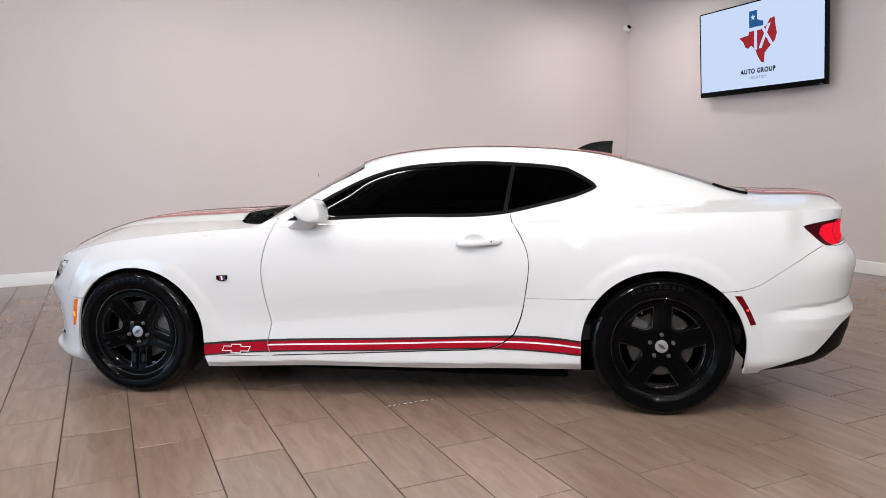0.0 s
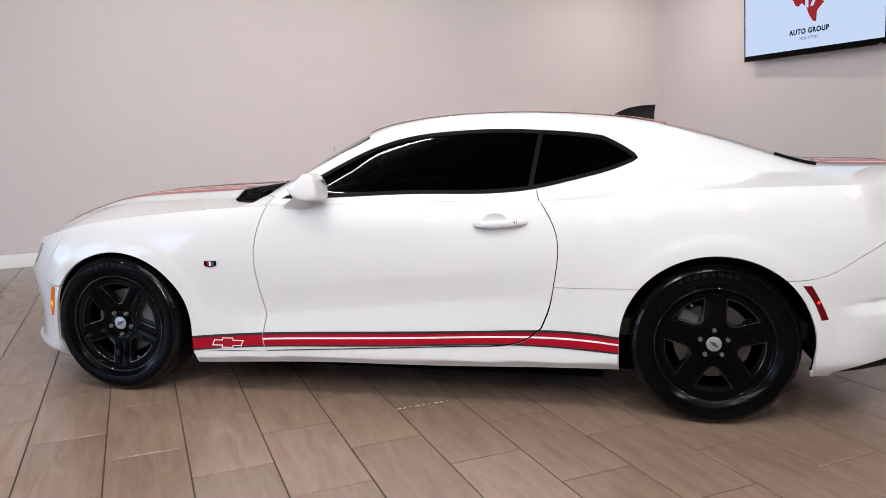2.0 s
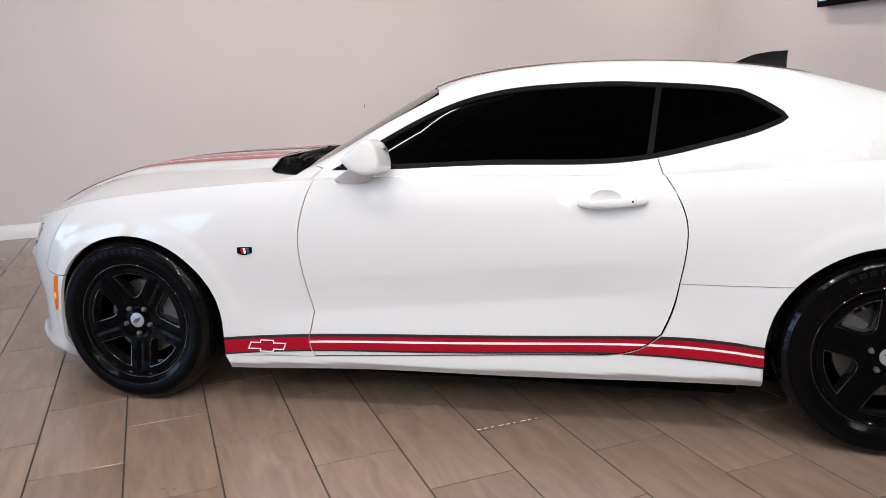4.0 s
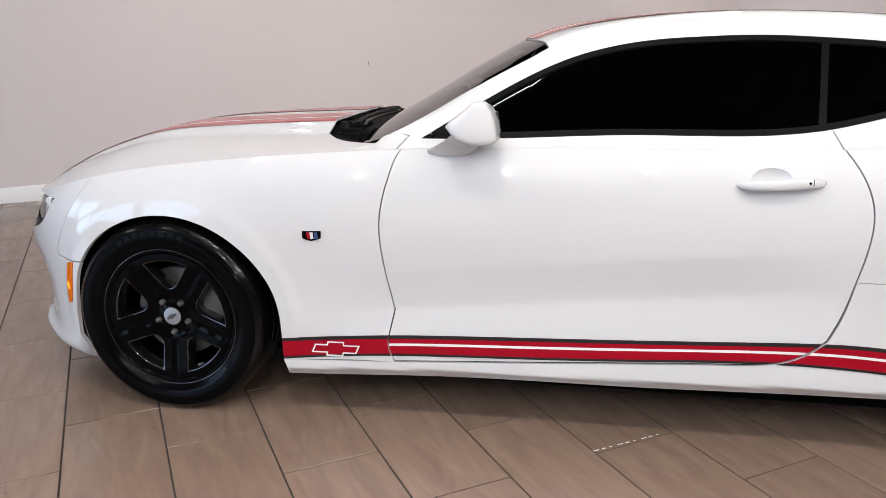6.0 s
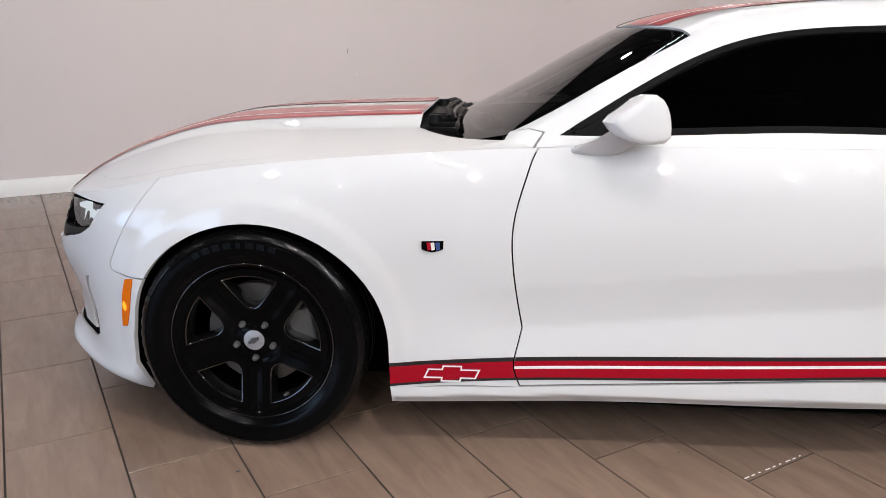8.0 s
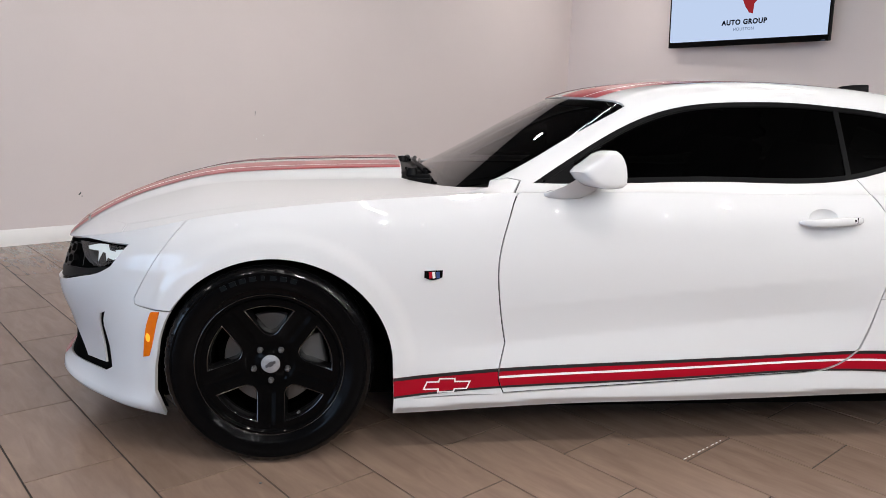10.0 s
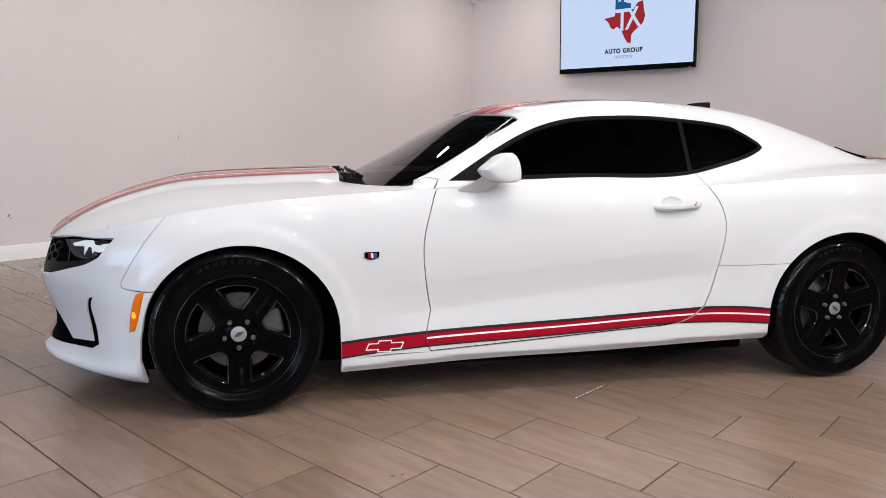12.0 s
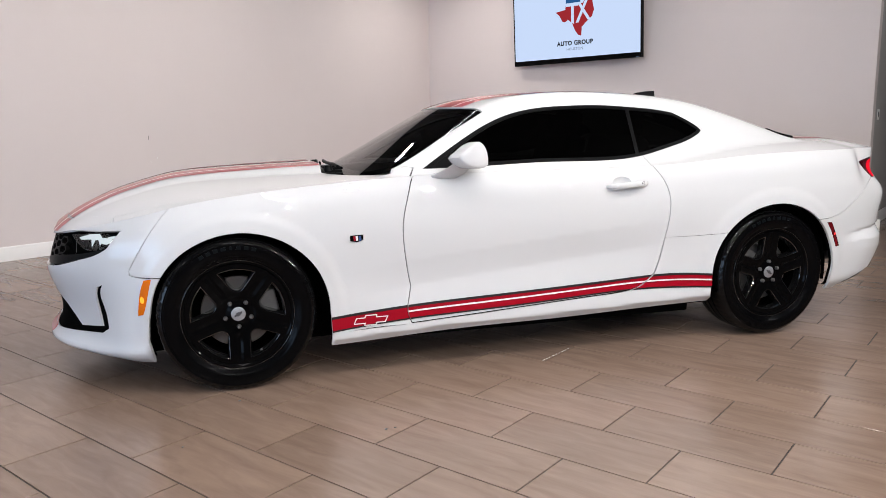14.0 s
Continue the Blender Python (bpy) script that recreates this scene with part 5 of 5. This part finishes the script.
def door_mirror(s):
    bm = bmesh.new()
    rings = []
    for u, f in ((0.0, 0.72), (0.02, 0.84), (0.08, 0.93), (0.2, 0.985), (0.4, 1.0), (0.7, 1.0), (0.88, 0.985), (0.95, 0.95), (0.985, 0.88), (1.0, 0.76)):
        y = 0.846 + 0.160 * u
        rings.append([bm.verts.new((1.085 + (x - 1.085) * (f if x > 1.085 else 1.27 * f) + 0.020 * max(0, u - 0.35) * (x < 1.06) + 0.02 * (1 - f) - 0.004, s * y, 1.020 + (z - 1.020) * f - 0.010 * (1 - u))) for x, z in MIRROR])
    n = len(MIRROR)
    for a, b in zip(rings, rings[1:]):
        for k in range(n):
            bm.faces.new((a[k], a[(k + 1) % n], b[(k + 1) % n], b[k]))
    bm.faces.new(rings[0])
    bm.faces.new(rings[-1])
    head = part("door_mirror", bm, PAINT, car, "white door mirror on a short foot", 50)
    part("mirror_glass", moved(box_bm(-0.002, -0.054, -0.030, 0.004, 0.054, 0.030, 0.0015), Matrix.Translation((1.1170, s * 0.928, 1.018)) @ Matrix.Rotation(radians(-8), 4, "Y") @ Matrix.Rotation(radians(5) * s, 4, "Z")), CHROME, head)
    bm = bmesh.new()
    rings = []
    for x, y, z, hx, hz in ((0.968, 0.820, 0.922, 0.068, 0.020), (0.970, 0.850, 0.924, 0.068, 0.020), (0.988, 0.872, 0.936, 0.064, 0.019), (1.016, 0.892, 0.956, 0.056, 0.018), (1.045, 0.910, 0.985, 0.048, 0.016)):
        rings.append([bm.verts.new((x + hx * math.cos(a), s * (y + 0.012 * math.sin(a)), z + hz * math.sin(a) - 0.006 * math.cos(a) * 0)) for a in np.linspace(0, 2 * math.pi, 21)[:-1]])
    for a, b in zip(rings, rings[1:]):
        for k in range(20):
            bm.faces.new((a[k], a[(k + 1) % 20], b[(k + 1) % 20], b[k]))
    bm.faces.new(rings[0])
    bm.faces.new(rings[-1])
    part("mirror_foot", bm, PAINT, head, "", 60)


door_mirror(-1)
door_mirror(1)


# wheels
def wheel(x, s, spoke0, caliper_angle):
    """A five-spoke wheel with tyre, brake and nuts; local z points outwards."""
    m = Matrix.Translation((x, s * 0.872, 0.345)) @ (Matrix.Rotation(math.pi / 2, 4, "X") if s < 0 else Matrix.Rotation(math.pi, 4, "Z") @ Matrix.Rotation(math.pi / 2, 4, "X"))
    mm = np.array(m)
    openings = []
    for k in range(5):
        a = radians(spoke0 + 36 + 72 * k)
        pts = []
        for t in np.linspace(-24.0, 24.0, 15):
            pts.append((0.204 * math.cos(radians(t)), 0.204 * math.sin(radians(t))))
        half = 0.023
        pts += [(0.118, half + 0.010), (0.106, half), (0.099, half * 0.5), (0.097, 0.0), (0.099, -half * 0.5), (0.106, -half), (0.118, -half - 0.010)]
        pts = np.array(pts)
        openings.append(np.stack([pts[:, 0] * math.cos(a) - pts[:, 1] * math.sin(a), pts[:, 0] * math.sin(a) + pts[:, 1] * math.cos(a)], 1))
    disc = np.array([(0.226 * math.cos(t), 0.226 * math.sin(t)) for t in np.linspace(0, 2 * math.pi, 73)[:-1]])
    height = Spline([0.0, 0.035, 0.055, 0.075, 0.10, 0.15, 0.20, 0.23], [-0.004, -0.004, -0.012, -0.008, -0.004, 0.004, 0.012, 0.012])

    def local(u, v):
        r = np.hypot(u, v)
        th = (np.degrees(np.arctan2(v, u)) - spoke0 + 36) % 72 - 36
        off = np.abs(np.radians(th)) * r
        ends = np.clip((r - 0.084) / 0.022, 0, 1) * np.clip((0.221 - r) / 0.014, 0, 1)
        groove = np.clip(1 - off / 0.016, 0, 1) * ends
        return np.stack([u, v, height(r) - 0.004 * groove], 1)

    def face(u, v):
        e = 1e-3
        n = np.cross(local(u + e, v) - local(u - e, v), local(u, v + e) - local(u, v - e))
        n /= np.linalg.norm(n, axis=1)[:, None]
        return local(u, v) @ mm[:3, :3].T + mm[:3, 3], n @ mm[:3, :3].T
    rim = skin("wheel", sheet([disc], openings, 0.0048 if s < 0 else 0.012), face, GLOSS_BLACK, car, "gloss black five-spoke wheel", 0.0, 0.0)
    # the bevelled edge of each opening and its slanting walls
    for o in openings:
        bm = bmesh.new()
        loops = []
        for inset, depth in [(0.0042 * math.sin(a), 0.0042 * (1 - math.cos(a))) for a in np.radians((0, 22, 45, 68))] + [(0.0075, 0.018), (0.0105, 0.042)]:
            ring = shrink(o, inset)
            loops.append([bm.verts.new(m @ Vector((px, py, float(height(math.hypot(qx, qy))) - depth))) for (px, py), (qx, qy) in zip(ring, o)])
        for la, lb in zip(loops, loops[1:]):
            for i in range(len(o)):
                j = (i + 1) % len(o)
                bm.faces.new((la[i], la[j], lb[j], lb[i]))
        part("spoke_edge", bm, RIM_LIP, rim, "polished black edge of a spoke", 65)
    part("barrel", lathe_bm([(0.222, 0.006), (0.228, 0.013), (0.234, 0.0185), (0.2405, 0.019), (0.2445, 0.015), (0.245, 0.008), (0.240, 0.002), (0.224, -0.004), (0.214, -0.03), (0.207, -0.08), (0.205, -0.19), (0.225, -0.205)], 96, m), GLOSS_BLACK, rim)
    arc = [(0.2425 + 0.0022 * math.cos(a), 0.0172 + 0.0022 * math.sin(a)) for a in np.radians(np.linspace(170, -20, 9))]
    part("rim_lip", lathe_bm(arc, 120, m), RIM_LIP, rim, "polished black rim edge", 80)
    steps = 240
    prof = [(0.238, -0.200), (0.246, -0.206), (0.290, -0.226), (0.322, -0.217), (0.337, -0.196), (0.3435, -0.172), (0.3445, -0.148), (0.338, -0.146), (0.338, -0.140), (0.3448, -0.138), (0.3448, -0.110), (0.338, -0.108), (0.338, -0.100), (0.3448, -0.098), (0.3448, -0.066), (0.338, -0.064), (0.338, -0.058), (0.3446, -0.056), (0.3440, -0.012), (0.3425, 0.0), (0.3375, 0.013), (0.330, 0.022), (0.318, 0.030), (0.312, 0.0300), (0.310, 0.0325), (0.295, 0.035), (0.275, 0.0325), (0.262, 0.0285), (0.260, 0.0265), (0.250, 0.0225), (0.243, 0.0165), (0.240, 0.010)]
    tread = lathe_bm(prof[:23], steps, Matrix())
    tread.verts.ensure_lookup_table()
    for r, amount in {17: 0.5, 18: 1.0, 19: 1.0, 20: 0.9, 21: 0.5, 5: 1.0, 6: 0.5}.items():
        for i in range(0, steps):
            if i % 4 == 0:
                v = tread.verts[r * steps + i]
                v.co.x *= 1 - 0.008 * amount
                v.co.y *= 1 - 0.008 * amount
    part("tyre", moved(lathe_bm(prof[22:], steps, Matrix()), m), RUBBER, rim, "black low-profile tyre with raised sidewall lettering", 40)
    part("tread", moved(tread, m), TREAD, rim, "shiny tread with shoulder blocks", 30)
    for k in range(8):
        a = radians(118 - 6.2 * k)
        w = radians(2.1 if k != 4 else 1.2)
        bm = bmesh.new()
        quad = [(r, t) for r, t in ((0.293, a - w), (0.293, a + w), (0.309, a + w * 0.9), (0.309, a - w * 0.9))]
        lo = [bm.verts.new((r * math.cos(t), r * math.sin(t), 0.0335)) for r, t in quad]
        hi = [bm.verts.new((r * math.cos(t), r * math.sin(t), 0.0362)) for r, t in quad]
        bm.faces.new(hi)
        for i in range(4):
            bm.faces.new((lo[i], lo[(i + 1) % 4], hi[(i + 1) % 4], hi[i]))
        part("sidewall_mark", moved(bm, m), TYRE_LETTER, rim)
    part("centre_cap", lathe_bm([(0.0, 0.0012), (0.0275, 0.0012), (0.0308, 0.0), (0.032, -0.008)], 40, m), CAP_SILVER, rim, "brushed silver centre cap")
    part("cap_emblem", moved(prism_bm([(px * 0.0200, py * 0.0080) for px, py in BOW], 0.001), m @ Matrix.Translation((0, 0, 0.0030)) @ Matrix.Rotation(radians(28 if x < 1 else -38), 4, "Z")), GREY_LOGO, rim)
    for k in range(5):
        a = radians(spoke0 + 72 * k)
        part("wheel_nut", moved(lathe_bm([(0.0, 0.010), (0.006, 0.010), (0.0095, 0.006), (0.0105, -0.006), (0.0105, -0.016)], 6), m @ Matrix.Translation((0.058 * math.cos(a), 0.058 * math.sin(a), -0.004))), CAST, rim)
    part("brake_disc", lathe_bm([(0.075, -0.040), (0.08, -0.062), (0.158, -0.062), (0.160, -0.066), (0.160, -0.085), (0.158, -0.089), (0.08, -0.089)], 72, m), STEEL, rim, "steel brake disc")
    part("hub_carrier", lathe_bm([(0.0, -0.036), (0.075, -0.036), (0.078, -0.09), (0.12, -0.12), (0.20, -0.16), (0.205, -0.19)], 40, m), DEEP_BLACK, rim)
    a = radians(caliper_angle)
    cal = box_bm(0.095, -0.062, -0.105, 0.178, 0.062, -0.040, 0.014, 3)
    part("brake_caliper", moved(cal, m @ Matrix.Rotation(a, 4, "Z")), CAST, rim, "grey brake caliper")
    a = radians(-62 if x < 1 else 120)
    part("valve", tube_bm([m @ Vector((0.196 * math.cos(a), 0.196 * math.sin(a), -0.01)), m @ Vector((0.190 * math.cos(a), 0.190 * math.sin(a), 0.012))], 0.0045, 8), CAST, rim)
    liner = bmesh.new()
    rows = []
    for yy in (-0.03, -0.10, -0.30):
        rows.append([liner.verts.new(m @ Vector((0.405 * math.cos(t), 0.395 * math.sin(t) - 0.005, yy))) for t in np.radians(np.linspace(-10, 190, 40))])
    for p, q in zip(rows, rows[1:]):
        for i in range(39):
            liner.faces.new((p[i], p[i + 1], q[i + 1], q[i]))
    liner.faces.new(rows[-1])
    part("wheel_liner", liner, DEEP_BLACK, car, "black wheel-arch liner")


wheel(0.0, -1, -90, 12)
wheel(2.812, -1, 90, 150)
wheel(0.0, 1, 10, 12)
wheel(2.812, 1, 40, 150)

# underside, cabin furniture, tailpipe
# underside boxes reach below the sills and put black where shade falls
part("underbody", box_bm(-0.60, -0.63, 0.135, 3.15, 0.63, 0.34, 0.03), DEEP_BLACK, car, "dark underbody, hung low to deepen the shade beneath")
for s in (-1, 1):
    part("underbody", box_bm(0.46, -0.79 if s < 0 else 0.60, 0.148, 2.36, -0.60 if s < 0 else 0.79, 0.30, 0.012), DEEP_BLACK, car)
    part("tailpipe", moved(lathe_bm([(0.030, 0.0), (0.036, 0.0), (0.038, -0.01), (0.038, -0.12), (0.030, -0.11)], 28), Matrix.Translation((3.60, s * 0.50, 0.325)) @ Matrix.Rotation(math.pi / 2, 4, "Y")), CHROME, car, "round steel tailpipe")
part("cabin_floor", box_bm(0.5, -0.76, 0.34, 3.2, 0.76, 0.42, 0.01), INTERIOR, car)
part("bulkhead", box_bm(0.46, -0.74, 0.42, 0.50, 0.74, 0.90, 0.005), INTERIOR, car)
part("dashboard", box_bm(0.72, -0.66, 0.60, 1.12, 0.66, 0.925, 0.05, 4), INTERIOR, car, "dark soft dashboard")
part("parcel_shelf", box_bm(2.75, -0.62, 0.60, 3.25, 0.62, 0.985, 0.03), INTERIOR, car)
for y in (-0.37, 0.37):
    seat = part("seat", box_bm(1.45, y - 0.26, 0.42, 1.98, y + 0.26, 0.60, 0.06, 4), INTERIOR, car, "dark cloth front seat")
    part("backrest", moved(box_bm(-0.07, -0.25, 0.0, 0.07, 0.25, 0.58, 0.05, 4), Matrix.Translation((1.98, y, 0.54)) @ Matrix.Rotation(radians(18), 4, "Y")), INTERIOR, seat)
    part("headrest", moved(box_bm(-0.05, -0.13, 0.0, 0.05, 0.13, 0.17, 0.04, 4), Matrix.Translation((2.17, y, 1.08)) @ Matrix.Rotation(radians(14), 4, "Y")), INTERIOR, seat)
wheel_ring = [Vector((1.20, -0.37, 0.86)) + Matrix.Rotation(radians(-68), 3, "Y") @ Vector((0.18 * math.cos(a), 0.18 * math.sin(a), 0)) for a in np.linspace(0, 2 * math.pi, 33)]
part("steering_wheel", tube_bm(wheel_ring, 0.014, 8), INTERIOR, car, "black steering wheel rim")

# ---------------------------------------------------------------- floor tiles, each a piece of its own where the camera passes
TILE_L, TILE_W, JOINT = 0.61, 0.305, 0.0056
AXIS_U = Vector((math.cos(radians(35)), math.sin(radians(35))))
AXIS_V = Vector((math.cos(radians(-55)), math.sin(radians(-55))))
CORNER = Vector((1.546, -1.615))


def tile_geometry(l, w):
    c, t = 0.0008, 0.0
    lo, hi = -0.004, t
    xs, ys = l / 2, w / 2
    verts = [(-xs, -ys, lo), (xs, -ys, lo), (xs, ys, lo), (-xs, ys, lo),
             (-xs, -ys, hi - c), (xs, -ys, hi - c), (xs, ys, hi - c), (-xs, ys, hi - c),
             (-xs + c, -ys + c, hi), (xs - c, -ys + c, hi), (xs - c, ys - c, hi), (-xs + c, ys - c, hi)]
    faces = [(8, 9, 10, 11)] + [(a, (a + 1) % 4, (a + 1) % 4 + 4, a + 4) for a in range(4)] + [(a + 4, (a + 1) % 4 + 4, (a + 1) % 4 + 8, a + 8) for a in range(4)]
    return verts, faces


tv_, tf_ = tile_geometry(TILE_L - JOINT, TILE_W - JOINT)
tile_mesh = bpy.data.meshes.new("tile")
tile_mesh.from_pydata(tv_, [], tf_)
tile_mesh.materials.append(TILE)
cells = []
for i in range(-60, 50):
    for j in range(-40, 30):
        c = CORNER + AXIS_U * (TILE_W * (i + 0.5)) + AXIS_V * (TILE_L * (j + 0.5 + 0.5 * (i % 2)) - TILE_L * 0.5)
        e, n = c.dot(AXIS_U), -c.dot(AXIS_V)
        if -9.1 < e < 12.1 and -11.1 < n < 4.05:
            near = (max(0, abs(c.x - 1.6) - 2.3) ** 2 + max(0, abs(c.y + 1.5) - 1.0) ** 2)
            cells.append((near, i, j, c))
cells.sort(key=lambda k: k[:3])
joined_v, joined_f = [], []
turn = Matrix.Rotation(radians(-55), 4, "Z")
for rank, (_, i, j, c) in enumerate(cells):
    sink = 0.0004 * math.sin(i * 12.9 + j * 7.3)
    if rank < 300:
        ob = new("tile", tile_mesh)
        ob.parent = floor
        ob.matrix_basis = Matrix.Translation((c.x, c.y, sink)) @ turn
    else:
        k = len(joined_v)
        joined_v += [tuple(Matrix.Translation((c.x, c.y, sink)) @ turn @ Vector(v)) for v in tv_]
        joined_f += [tuple(k + a for a in f) for f in tf_]
rest = mesh_object("floor_tiles", joined_v, joined_f, TILE, floor, "", False)
tagged(rest, kind="stuff")
